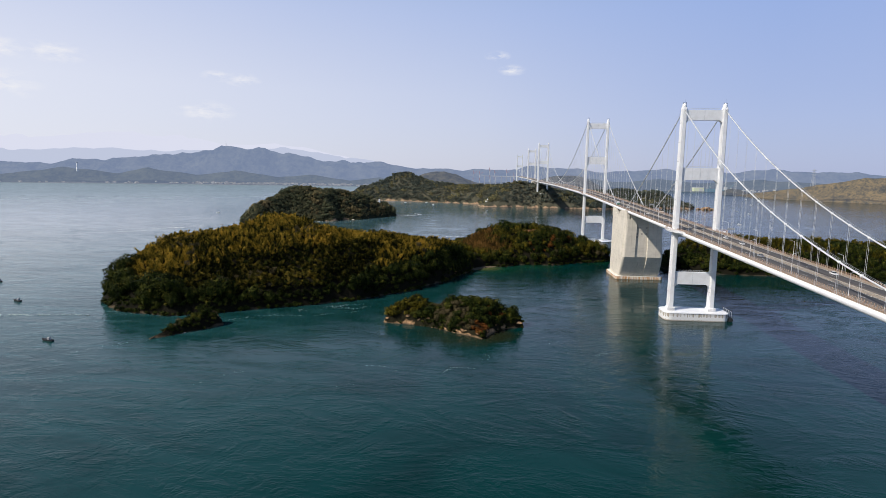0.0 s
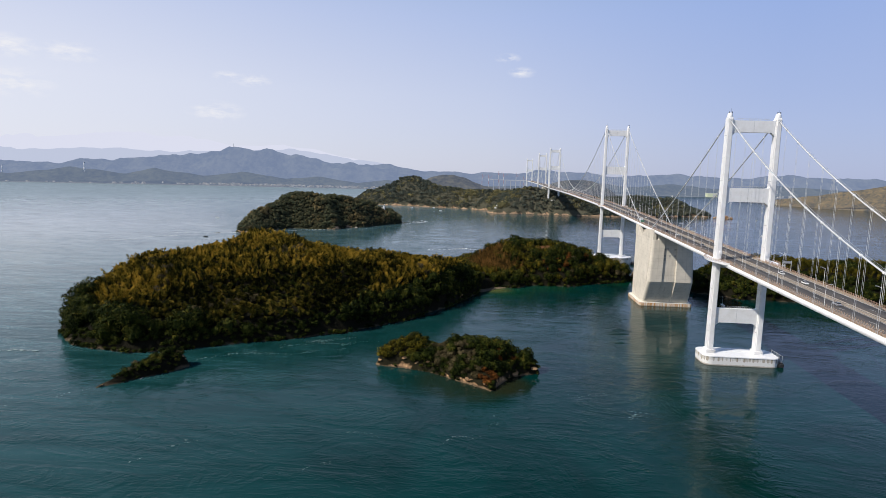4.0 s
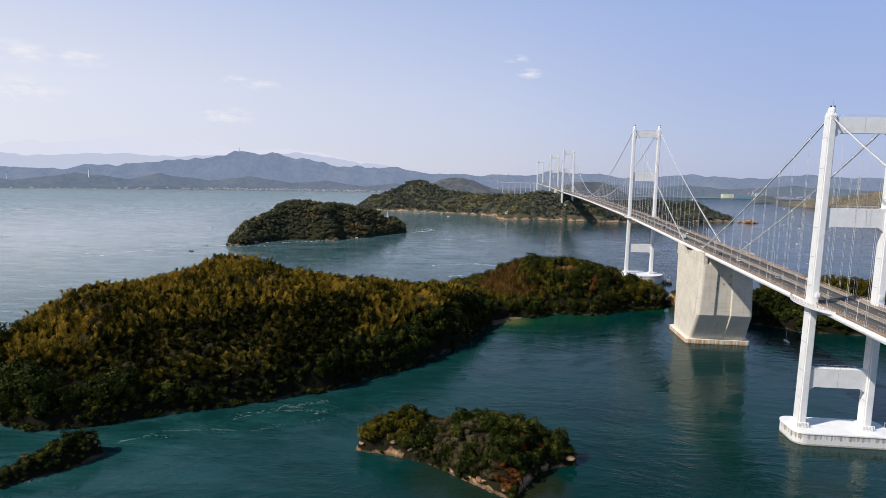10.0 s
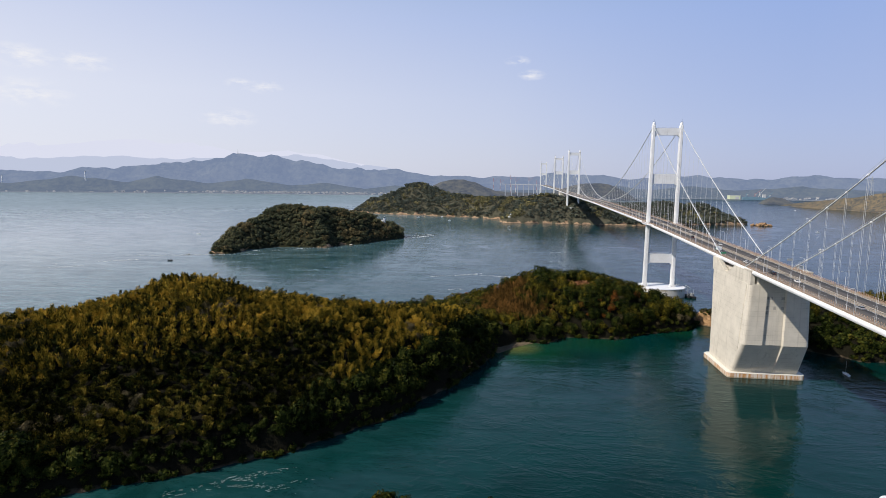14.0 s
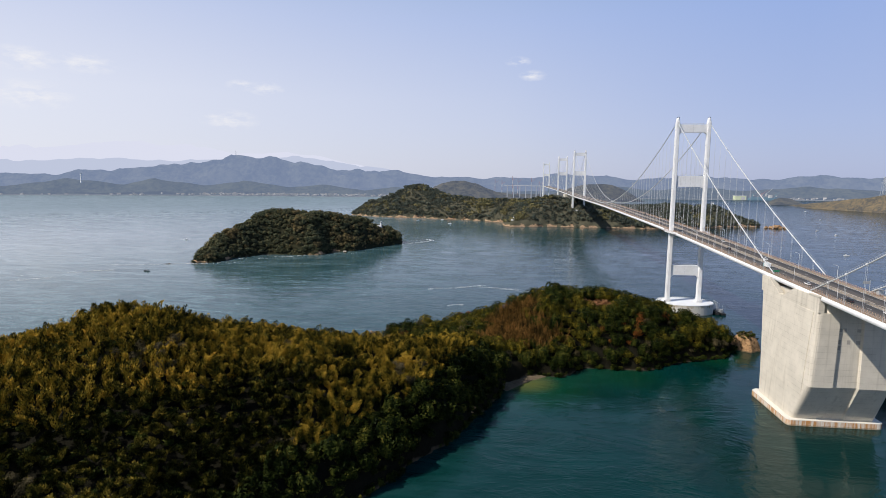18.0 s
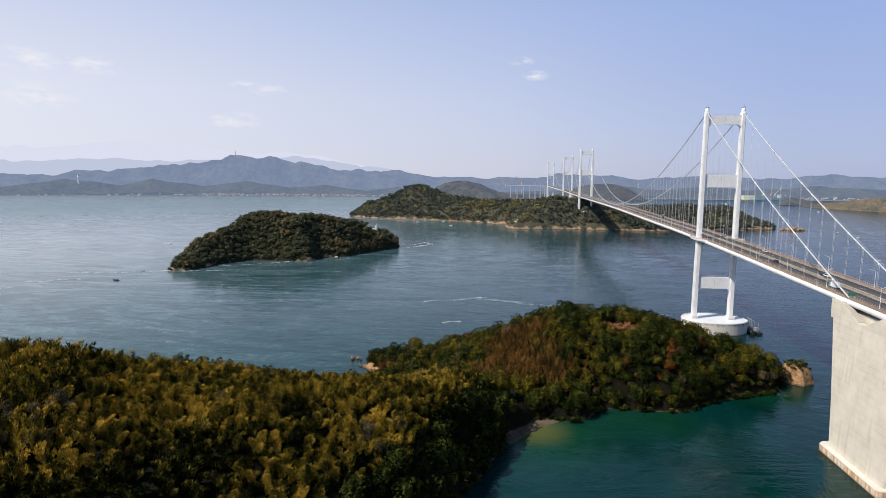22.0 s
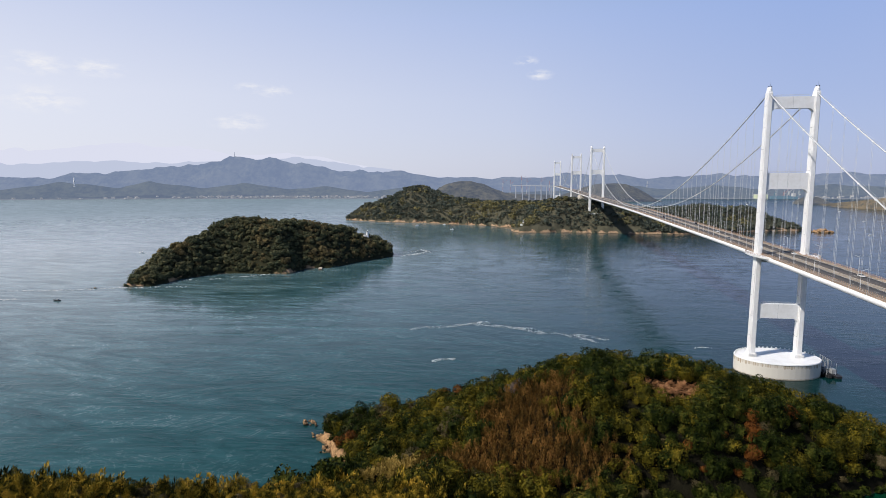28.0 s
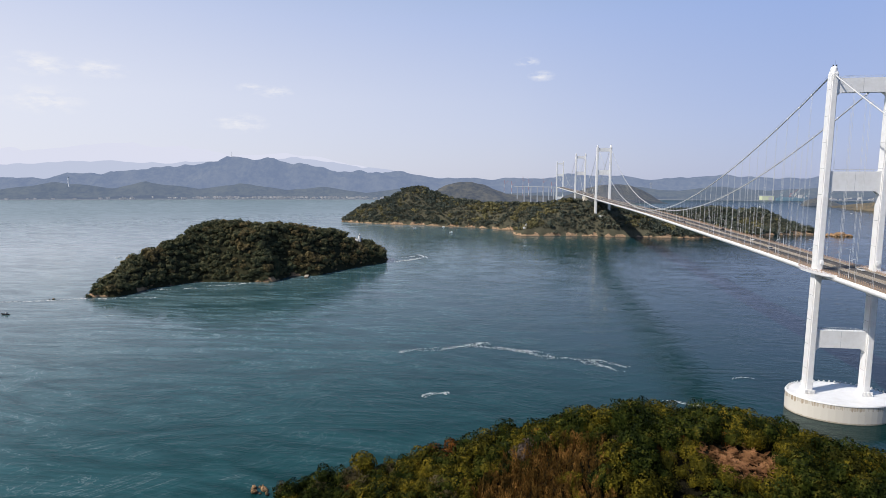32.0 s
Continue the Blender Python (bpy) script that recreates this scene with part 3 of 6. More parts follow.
# ---------- the sea ----------
def make_sea():
    xs = np.concatenate([np.linspace(-9000, -1200, 8), np.linspace(-1000, 1000, 21), np.linspace(1200, 9000, 8)])
    ys = np.concatenate([np.linspace(-3000, -600, 6), np.linspace(-500, 1500, 21), np.linspace(1700, 12000, 10)])
    x, y = np.meshgrid(xs, ys, indexing="ij")
    i = np.arange(x.size).reshape(x.shape)
    f = np.stack([i[:-1, :-1].ravel(), i[1:, :-1].ravel(), i[1:, 1:].ravel(), i[:-1, 1:].ravel()], 1)
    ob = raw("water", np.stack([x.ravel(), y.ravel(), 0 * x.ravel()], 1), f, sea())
    tagged(ob, "deep teal tidal sea with swirling ripples", "water", "", "structure")


make_sea()

# ---------- the islands ----------
main = Land([(-455, -4), (-426, -29), (-385, -39), (-359, -31), (-332, -12), (-296, 6), (-259, 33), (-228, 69), (-198, 118), (-175, 180), (-172, 203),
             (-154, 221), (-136, 218), (-118, 238), (-78, 237), (-55, 257), (-17, 273), (-2, 294), (-22, 322), (-80, 352), (-150, 352), (-215, 330),
             (-267, 295), (-253, 275), (-238, 251), (-262, 216), (-340, 208), (-412, 186), (-466, 140), (-470, 60)],
            [(-416, 68, 39, -350, 108, 52, 72), (-350, 108, 52, -280, 128, 38, 72), (-280, 128, 38, -208, 156, 29, 58), (-208, 160, 30, -198, 214, 18, 36),
             (-128, 292, 35, -92, 292, 35, 48), (-92, 292, 35, -25, 292, 17, 36), (-240, 296, 4, -178, 294, 10, 28), (-178, 294, 10, -138, 292, 29, 28)], 5.5, 1.6, 2.5, 1)
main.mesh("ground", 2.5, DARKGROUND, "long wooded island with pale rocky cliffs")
islet = Land([(-229, -36), (-215, -39), (-196, -43), (-177, -56), (-160, -68), (-156, -60), (-148, -46), (-132, -37), (-140, -24), (-170, -16), (-205, -18), (-224, -27)],
             [(-219, -29, 16, -208, -29, 15, 13), (-208, -29, 11, -186, -31, 9, 15), (-178, -33, 15, -158, -38, 16, 15), (-158, -38, 13, -142, -36, 9, 12)], 4.0, 1.9, 1.6, 2)
islet.mesh("ground", 1.2, ISLET_GROUND, "small wooded islet ringed by pale orange rock")
skerry = Land([(-364, -95), (-356, -86), (-347, -74), (-339, -66), (-334, -56), (-341, -50), (-352, -58), (-360, -78)], [(-351, -72, 7, -341, -58, 14, 11)], 2.5, 1.5, 0.8, 3)
skerry.mesh("ground", 1.0, DARKGROUND, "low rocky spit with scrub")
stack = Land([(2, 294), (10, 288), (19, 293), (20, 302), (10, 308), (1, 304)], [(6, 298, 12, 13, 299, 11, 9)], 7, 2.6, 0.8, 4)
beach = Land([(-176, 196), (-172, 208), (-160, 222), (-150, 226), (-144, 217), (-154, 209), (-162, 199), (-170, 188)], [(-166, 214, 0.8, -158, 219, 0.8, 6)], 0.4, 0.12, 0.5, 8)
beach.mesh("beach", 0.9, SAND, "small crescent of pale sand in the cove")
for strand in ([(-424, 1666), (-360, 1638), (-292, 1612), (-284, 1634), (-355, 1662), (-418, 1688)], [(-219, 1560), (-180, 1532), (-166, 1550), (-206, 1584)]):
    Land(strand, [(strand[0][0], strand[0][1] + 9, 2.6, strand[-2][0], strand[-2][1] - 9, 2.6, 14)], 1.2, 0.25, 0.8, 18).mesh("beach", 3.0, SAND, "thin strip of pale sand below the woods")
stack.mesh("ground", 1.0, STACK_ROCK, "orange rock stack with shrubs on top")
ledge = Land([(-268, 287), (-262, 282), (-258, 277), (-254, 272), (-251, 266), (-248, 259), (-244, 254), (-237, 256), (-241, 261), (-244, 268), (-247, 274), (-251, 279), (-255, 284), (-261, 289)], [(-261, 285, 6, -251, 273, 4, 4), (-251, 273, 4, -240, 255, 3, 3)], 3.0, 1.1, 1.8, 14, 0.4)
ledge.mesh("ground", 0.7, STACK_ROCK, "pale orange rock ledge at the hill's western foot")
east = Land([(48, 232), (60, 224), (82, 207), (118, 205), (160, 204), (230, 190), (310, 178), (380, 220), (340, 330), (200, 350), (90, 320), (46, 275)],
            [(95, 262, 28, 220, 262, 30, 50), (220, 262, 30, 330, 250, 24, 50)], 4, 0.8, 2.5, 5)
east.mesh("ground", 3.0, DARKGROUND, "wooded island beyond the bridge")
mid = Land([(-631, 642), (-601, 649), (-594, 706), (-564, 748), (-515, 752), (-475, 756), (-468, 800), (-435, 816), (-407, 883), (-374, 945), (-380, 985),
            (-430, 1000), (-540, 960), (-640, 850), (-665, 740)],
           [(-618, 745, 36, -575, 820, 60, 56), (-575, 820, 63, -505, 855, 63, 72), (-505, 855, 62, -450, 915, 47, 58), (-450, 915, 44, -398, 962, 26, 42),
            (-637, 690, 14, -618, 745, 33, 32)], 4, 1.25, 3, 6, 0.13)
mid.mesh("ground", 4.0, MID_GROUND, "humped wooded island with rocky shore")
far = Land([(-704, 1790), (-631, 1735), (-519, 1695), (-419, 1680), (-360, 1655), (-293, 1631), (-250, 1600), (-213, 1578), (-172, 1548), (-174, 1445), (-157, 1400), (-110, 1404), (-27, 1420), (74, 1410), (139, 1405), (230, 1400),
            (330, 1450), (450, 1510), (537, 1535), (560, 1560), (520, 1680), (300, 1820), (0, 1900), (-300, 1980), (-560, 1980), (-690, 1900)],
           [(-620, 1840, 46, -490, 1850, 100, 95), (-490, 1850, 100, -380, 1800, 70, 85), (-380, 1800, 66, -250, 1700, 60, 85), (-250, 1700, 60, -120, 1620, 58, 80),
            (-120, 1600, 58, -10, 1490, 80, 70), (-10, 1490, 80, 110, 1500, 46, 70), (-150, 1425, 16, -90, 1470, 44, 45), (110, 1520, 46, 330, 1620, 54, 80), (330, 1620, 54, 450, 1640, 48, 60), (450, 1640, 46, 520, 1600, 18, 50)], 7, 0.95, 5, 7)
far.mesh("ground", 4.5, FAR_GROUND, "large wooded island with ochre cliffs and beaches")


# ---------- woods ----------
PLUMES = [plume(s, 112, 0.86, 0.6) for s in range(8)]
FINE_PLUMES = [plume(s, 500, 0.38, 0.54) for s in range(10)]
TUFTS = [plume(50 + s, 210, 0.62, 0.36) for s in range(10)]
SPIRES = [plume(30 + s, 130, 0.7, 0.85) for s in range(6)]
CROWNS = [crown(20 + s, 430, 0.17, 1) for s in range(9)]
HILL_CROWNS = [crown(120 + s, 580, 0.13, 1, 14) for s in range(10)]
FLANK_CROWNS = [crown(140 + s, 300, 0.19, 1, 12) for s in range(8)]
CROWNS_MID = [crown(40 + s, 96, 0.34, 1) for s in range(6)]
CROWNS_FAR = [crown(60 + s, 38, 0.62, 0) for s in range(5)]
STONES = [stone(80 + s) for s in range(6)]


def rnd(n, a, b, seed):
    return np.random.default_rng(seed).uniform(a, b, n)


def woods():
    # main island: bamboo over the long back, evergreens along the shore and on the eastern hill
    x, y, z, d = main.spots(3.0, 1.5, 3)
    eastern = (x > -225 + 25 * fbm(x, y, 30, 21)) & (y > 205) | (y > 238) & (x > -275)
    flank = np.where((x > -262) & (y > 40), 10, 0)
    rim = d < 3.5 + flank + 6 * fbm(x, y, 30, 22)
    west = (x < -350 + 30 * fbm(x, y, 40, 23)) & (y < 40) & (d < 11)
    meadow = np.hypot((x + 213) / 18, (y - 234) / 15) < 1.0
    canes = ~eastern & ~rim & ~west & ~meadow
    n = int(canes.sum())
    tall = rnd(n, 7.2, 12.0, 31) * (1 + 0.25 * fbm(x[canes], y[canes], 25, 24))
    close = np.hypot((x[canes] + 235) / 95, (y[canes] - 130) / 75) < 1
    cx, cy, cz = x[canes], y[canes], z[canes] - 1.0
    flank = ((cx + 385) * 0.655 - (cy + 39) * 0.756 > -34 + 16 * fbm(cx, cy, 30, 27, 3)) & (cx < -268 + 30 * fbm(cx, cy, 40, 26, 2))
    thin = rnd(n, 0, 1, 35) < 0.68
    fat = (0.25 * tall + rnd(n, 5.5, 9.0, 36)) * np.where(flank, 1.25, np.where(close, 1.15, 1.0))
    for kinds, mine, mat, label in ((FINE_PLUMES, close & ~flank, BAMBOO, "feathery golden-green bamboo on the island's shoulder"), (TUFTS, close & flank & thin, SHADED_CANES, "nodding olive-green bamboo darkened as shade on the steep flank"),
                                    (PLUMES, ~close & ~flank, BAMBOO, "dense yellow-green bamboo grove covering the island's back"), (TUFTS, ~close & flank & thin, SHADED_CANES, "olive bamboo with shade in its colour falling steeply to the shore")):
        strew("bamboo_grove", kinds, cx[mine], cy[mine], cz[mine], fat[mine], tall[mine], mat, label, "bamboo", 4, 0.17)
    # added dark shrubs that stand in for shade between the canes
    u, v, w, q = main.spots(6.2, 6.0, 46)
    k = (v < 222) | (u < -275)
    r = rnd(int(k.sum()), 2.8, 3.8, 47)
    strew("gap_shade_shrubs", CROWNS_MID, u[k], v[k], w[k] + 1.6, r, r * 0.8, BROAD, "dark evergreen shrubs added as gap shade below the bamboo", "shrubs", 48, 0.1)
    u, v, w, q = main.spots(2.0, 3.0, 4)
    brown = (np.hypot((u + 168) / 33, (v - 258) / 30) + 0.9 * fbm(u, v, 22, 25, 3) + rnd(len(u), -0.3, 0.3, 30) < 0.95) & (v > 225)
    n = int(brown.sum())
    tall = rnd(n, 6.0, 11.5, 32)
    strew("dry_bamboo", SPIRES, u[brown], v[brown], w[brown] - 0.5, tall * 0.7, tall, DRY, "withered russet-brown bamboo stand on the hillside", "bamboo", 6, 0.05)
    meadow = np.hypot((x + 214) / 16, (y - 238) / 12) < 1 + 0.3 * fbm(x, y, 8, 29)
    strew("grass", PLUMES, x[meadow], y[meadow], z[meadow] - 0.5, rnd(int(meadow.sum()), 10, 14, 33), rnd(int(meadow.sum()), 5, 8, 34), GRASS, "tall straw-coloured grass on the saddle", "grass", 7, 0.2)
    clearing = np.hypot((u + 103) / 13, (v - 283) / 9) < 1 + 0.3 * fbm(u, v, 8, 28)
    n = int(clearing.sum())
    strew("dry_fern", PLUMES, u[clearing], v[clearing], w[clearing] - 0.3, rnd(n, 9, 14, 37), rnd(n, 1.0, 1.8, 38), FERN, "low russet bracken in a clearing on the hilltop", "bracken", 8, 0.3)
    x, y, z, d = main.spots(4.3, 0.6, 8)
    k = np.hypot(x + 168, y - 302) < 8
    r = rnd(int(k.sum()), 2.6, 3.8, 39)
    strew("bare_wood", CROWNS, x[k], y[k], z[k] + 4.5, r, r * 1.2, TWIG, "lilac-grey leafless trees on the skyline", "trees", 10, 0.1)
    eastern = (x > -225 + 25 * fbm(x, y, 30, 21)) & (y > 205) | (y > 238) & (x > -275)
    flank = np.where((x > -262) & (y > 40), 10, 0)
    rim = d < 5 + flank + 6 * fbm(x, y, 30, 22)
    west = (x < -345 + 30 * fbm(x, y, 40, 23)) & (y < 45) & (d < 13)
    brown = np.hypot((x + 168) / 33, (y - 258) / 30) + 0.9 * fbm(x, y, 22, 25, 3) + rnd(len(x), -0.3, 0.3, 40) < 0.8
    clearing = np.hypot((x + 103) / 13, (y - 282) / 10) < 1.0
    meadow = np.hypot((x + 213) / 18, (y - 234) / 15) < 1.0
    beach = np.hypot(x + 163, y - 211) < 9
    k = (eastern | rim | west) & ~brown & ~clearing & ~meadow & ~beach
    pick = fbm(x, y, 18, 41) + rnd(len(x), -0.5, 0.5, 42)
    flanking = ~eastern
    for mat, lo, hi, name, label in ((BROAD, -0.08, 0.5, "evergreen_wood", "dark rounded evergreen trees along shore and hill"), (OLIVE, -9, -0.08, "evergreen_wood", "golden-olive rounded trees among the darker ones"),
                                     (SCRUB, 0.5, 0.66, "bare_wood", "greyish half-bare shrubs among the evergreens"), (RED, 0.66, 9, "russet_shrubs", "russet shrubs scattered through the wood")):
        s = k & ((pick >= lo) & (pick < hi) & ~flanking | (mat is BROAD) & flanking) & ((mat in (BROAD, OLIVE)) | eastern | (pick < 0.56))
        r = (2.6 + 4.4 * rnd(int(s.sum()), 0, 1, 43) ** 1.9) * (0.75 if mat not in (BROAD, OLIVE) else 1) * np.where(west[s], 1.25, 1.0)
        r = np.where(west[s] & ~rim[s], r * 1.35, r)
        for kinds, here, what in ((HILL_CROWNS, eastern[s], label), (FLANK_CROWNS, ~eastern[s] & ~west[s], "dark rounded evergreen trees along the steep shore"),
                                  (HILL_CROWNS, ~eastern[s] & west[s] & (rnd(len(r), 0, 1, 44) < 0.7), "broad billowing evergreen trees at the island's western foot")):
            strew(name, kinds, x[s][here], y[s][here], z[s][here] + r[here] * 0.75, r[here], r[here] * 1.05, mat, what, "trees", 9, 0.1)
    for land, step, lo, hi, kinds, bare in ((main, 2.8, 1.5, 3.4, CROWNS_MID, -0.7), (mid, 4.0, 1.8, 3.6, CROWNS_MID, -0.3), (east, 3.4, 2.0, 3.8, CROWNS_MID, -0.8), (islet, 1.5, 0.9, 2.1, CROWNS_MID, -0.3), (skerry, 1.9, 0.8, 1.7, CROWNS_MID, -0.2), (far, 6.0, 2.6, 5.5, CROWNS_FAR, -0.3)):
        x, y, z, d = land.spots(step, -1.6 if land is main else -0.4, 71)
        k = (d < (14 if land is far else 5)) & ~((land is far) & (x > -190) & (x < 130) & (fbm(x, y, 25, 89, 2) > -0.25)) & (fbm(x, y, 30, 88, 2) < -bare) & (np.hypot(x + 163, y - 210) > 9)
        r = rnd(int(k.sum()), lo, hi, 72)
        strew("shore_shrubs", kinds, x[k], y[k], np.maximum(z[k], 0.2) + r * 0.5, r, r * 0.9, HAZED_FARLEAF if land is far else HAZED_MIDLEAF if land is mid else BROAD, "dark evergreen shrubs overhanging the waterline", "shrubs", 73, 0.15)
    x, y, z, d = main.spots(5.5, 3, 12)
    k = (d > 14) & (fbm(x, y, 20, 51, 2) > 0.45) & (y < 225)
    r = rnd(int(k.sum()), 2.2, 3.4, 52)
    strew("bare_wood", CROWNS, x[k], y[k], z[k] + 5.5, r, r * 1.2, SCRUB, "pale leafless trees standing among the bamboo", "trees", 13, 0.1)
    for land, step, kinds, lo, hi, shore, name, label in ((skerry, 2.2, CROWNS, 1.2, 2.6, 2.2, "skerry_scrub", "low green scrub on the rocky spit"),
                                                         (stack, 1.9, CROWNS_MID, 1.0, 2.0, 2.2, "stack_scrub", "shrubs on the rock stack"),
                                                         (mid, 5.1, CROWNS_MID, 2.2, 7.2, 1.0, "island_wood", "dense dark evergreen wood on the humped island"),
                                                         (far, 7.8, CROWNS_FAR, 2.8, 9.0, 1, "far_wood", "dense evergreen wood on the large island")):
        x, y, z, d = land.spots(step, shore, 14)
        pick = fbm(x, y, step * 6, 61, 3) + rnd(len(x), -0.35, 0.35, 62)
        room = np.hypot(x + 418, y - 940) > 17
        if land is far:
            room = d > 1 + 26 * np.clip(fbm(x, y, 70, 64, 3) - 0.2, 0, 1) + np.where((x > -190) & (x < 130), 9 + 9 * fbm(x, y, 40, 65, 2), 0)
        bare = 0.36
        if land is mid:
            pick = pick + np.where(x > -478, 0.3, -0.05)
        if land is far:
            pick = pick + np.where((x > -340) & (x < -110), 0.3, -0.1)
        for mat, a, b in ((HAZED_FARLEAF if land is far else HAZED_MIDLEAF if land is mid else BROAD, -9, bare), (TAN if land is mid else FARPALE if land is far else SCRUB, bare, 9)):
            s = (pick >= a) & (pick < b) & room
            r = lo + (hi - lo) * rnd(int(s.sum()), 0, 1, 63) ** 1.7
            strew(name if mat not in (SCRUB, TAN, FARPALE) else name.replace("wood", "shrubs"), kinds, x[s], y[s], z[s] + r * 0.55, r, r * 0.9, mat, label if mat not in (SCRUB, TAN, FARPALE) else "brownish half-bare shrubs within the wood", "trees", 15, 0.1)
    x, y, z, d = islet.spots(2.7, 0.8, 14)
    pick = fbm(x, y, 9, 66, 2) + rnd(len(x), -0.3, 0.3, 67)
    golden, grey = x + 8 * pick < -206, (x > -204) & (x < -166) & (pick > -0.08)
    red = ~golden & ~grey & (pick > 0.38)
    for s, mat, name, label, hi in ((golden, OLIVE, "islet_wood", "golden-olive evergreens on the islet's western knoll", 4.6), (grey, SCRUB, "islet_shrubs", "grey leafless shrubs on the islet's waist", 3.2),
                                    (red, RED, "russet_shrubs", "russet shrubs on the islet", 2.8), (~golden & ~grey & ~red, BROAD, "islet_wood", "dark evergreens crowding the islet", 4.8)):
        r = 1.7 + (hi - 1.7) * rnd(int(s.sum()), 0, 1, 68) ** 1.6
        strew(name, CROWNS, x[s], y[s], z[s] + r * 0.55, r, r * 0.95, mat, label, "trees", 69, 0.1)
    x, y, z, d = east.spots(4.2, 3, 16)
    canes = (d > 24) & (fbm(x, y, 35, 71, 2) > -0.15)
    tall = rnd(int(canes.sum()), 8, 12, 72)
    strew("bamboo_grove", PLUMES, x[canes], y[canes], z[canes] - 1, tall * 1.1, tall, OLIVE, "bamboo grove on the island beyond the bridge", "bamboo", 17, 0.12)
    x, y, z, d = east.spots(5.0, 0.8, 18)
    k = ~((d > 28) & (fbm(x, y, 35, 71, 2) > -0.1))
    r = rnd(int(k.sum()), 2.8, 4.8, 73)
    strew("evergreen_wood", CROWNS_MID, x[k], y[k], z[k] + r * 0.7, r, r, BROAD, "evergreen trees on the shore beyond the bridge", "trees", 19, 0.1)


woods()


def sea_rock(cx, cy, r, n, seed):
    rng = np.random.default_rng(seed)
    x, y = rng.normal(cx, r, n), rng.normal(cy, r * 0.6, n)
    k = np.hypot(x - cx, (y - cy) * 1.6) / r
    size = rng.uniform(0.5, 1.0, n) * r * 0.8 / (1 + 0.5 * k)
    ob = strew("sea_rock", STONES, x, y, size * 0.25, size, size * 1.1, ROCK, "jagged bare rock awash in the current", "rock", seed, 0.3)


sea_rock(-276, 303, 3.0, 7, 5)
sea_rock(-662, 628, 2.2, 9, 6)
sea_rock(-264, 289, 3.2, 16, 9)
sea_rock(-257, 277, 3.2, 16, 10)
sea_rock(-247, 263, 3.0, 12, 11)
sea_rock(576, 1500, 13, 40, 8)


def shore_stones():
    for land, step, lo, hi, reach in ((main, 2.0, 0.7, 2.0, 2.5), (islet, 1.3, 0.6, 1.9, 2.2), (skerry, 1.0, 0.5, 1.3, 4.0), (stack, 1.0, 0.5, 1.4, 4.0), (mid, 2.6, 0.7, 2.0, 4), (far, 6.0, 1.0, 2.4, 3)):
        x, y, z, d = land.spots(step, -0.8, 21)
        k = (d < reach) & (rnd(len(d), 0, 1, 22) < np.clip(0.1 + 1.2 * fbm(x, y, 30, 88, 2), 0.02, 0.8) * (0.06 if land is main else 0.22 if land is islet else 0.15 if land is skerry else 0.5))
        r = rnd(int(k.sum()), lo, hi, 23)
        strew("shore_rocks", STONES, x[k], y[k], z[k] - 0.2 * r, r * 1.25, r * 0.7, ROCK, "broken tan and orange shore rocks at the waterline", "rocks", 24, 0.25)


shore_stones()


# ---------- the bridge ----------
DECK = np.array([(-420, 51.0), (5, 65.4), (420, 78.8), (900, 83.2), (1470, 83.5), (2000, 90), (2900, 98), (3100, 98)])
AXIS = np.array([(-420, -14.1), (5, -7.0), (420, 0.0), (1470, 34.0), (2000, 41.0), (2900, 47.0), (3100, 48.0)])


def road_z(y):
    y = np.asarray(y, float)
    s = [np.interp(y + o, DECK[:, 0], DECK[:, 1]) for o in (-90, -45, 0, 45, 90)]
    return sum(s) / 5


def axis_x(y):
    y = np.asarray(y, float)
    return sum(np.interp(y + o, AXIS[:, 0], AXIS[:, 1]) for o in (-80, 0, 80)) / 3


def sweep(name, profile, ys, material, parent, label="", lift=0.0):
    """Runs a closed profile of (across, up) along the road."""
    p = np.array(profile, float)
    n, m = len(p), len(ys)
    x, z = axis_x(ys), road_z(ys) + lift
    v = np.stack([x[:, None] + p[None, :, 0], np.repeat(np.asarray(ys, float)[:, None], n, 1), z[:, None] + p[None, :, 1]], 2).reshape(-1, 3)
    f = [(i * n + j, i * n + (j + 1) % n, (i + 1) * n + (j + 1) % n, (i + 1) * n + j) for i in range(m - 1) for j in range(n)]
    return raw(name, v, f, material, parent, label)


def rect(a, b, lo, hi):
    return [(a, lo), (b, lo), (b, hi), (a, hi)]


YS = np.arange(-420, 2951, 15.0)
deck = empty("bridge_deck", "long white steel bridge deck with a four-lane road", "bridge")
sweep("girder", [(-14.2, -0.1), (-14.6, -2.0), (-11.4, -3.6), (11.4, -3.6), (14.6, -2.0), (14.2, -0.1), (13.8, 0.05), (-13.8, 0.05)], YS, WHITE, deck, "white streamlined steel box girder")
for s in (-1, 1):
    a, b = sorted((s * 1.3, s * 10.6))
    sweep("carriageway", rect(a, b, -0.05, 0.12), YS, ASPHALT, deck, "dark grey asphalt carriageway")
    a, b = sorted((s * 11.0, s * 13.75))
    sweep("walkway", rect(a, b, -0.05, 0.25), YS, WALK, deck, "grey walkway beside the road")
    for x0 in (10.8, 13.6):
        for up in ((0.5, 0.85) if x0 < 12 else (0.6, 0.95, 1.25)):
            a, b = sorted((s * x0, s * (x0 + 0.08)))
            sweep("rail", rect(a, b, up, up + 0.07), YS, INNER if x0 < 12 else RAIL, deck)
    a, b = sorted((s * 13.42, s * 13.5))
    sweep("fence_panel", rect(a, b, 0.25, 0.5), YS, RAIL, deck, "rust-brown lower fence band")
    for off in (1.75, 10.1):
        a, b = sorted((s * off, s * (off + 0.22)))
        sweep("edge_line", rect(a, b, 0.121, 0.126), YS, MARK, deck)
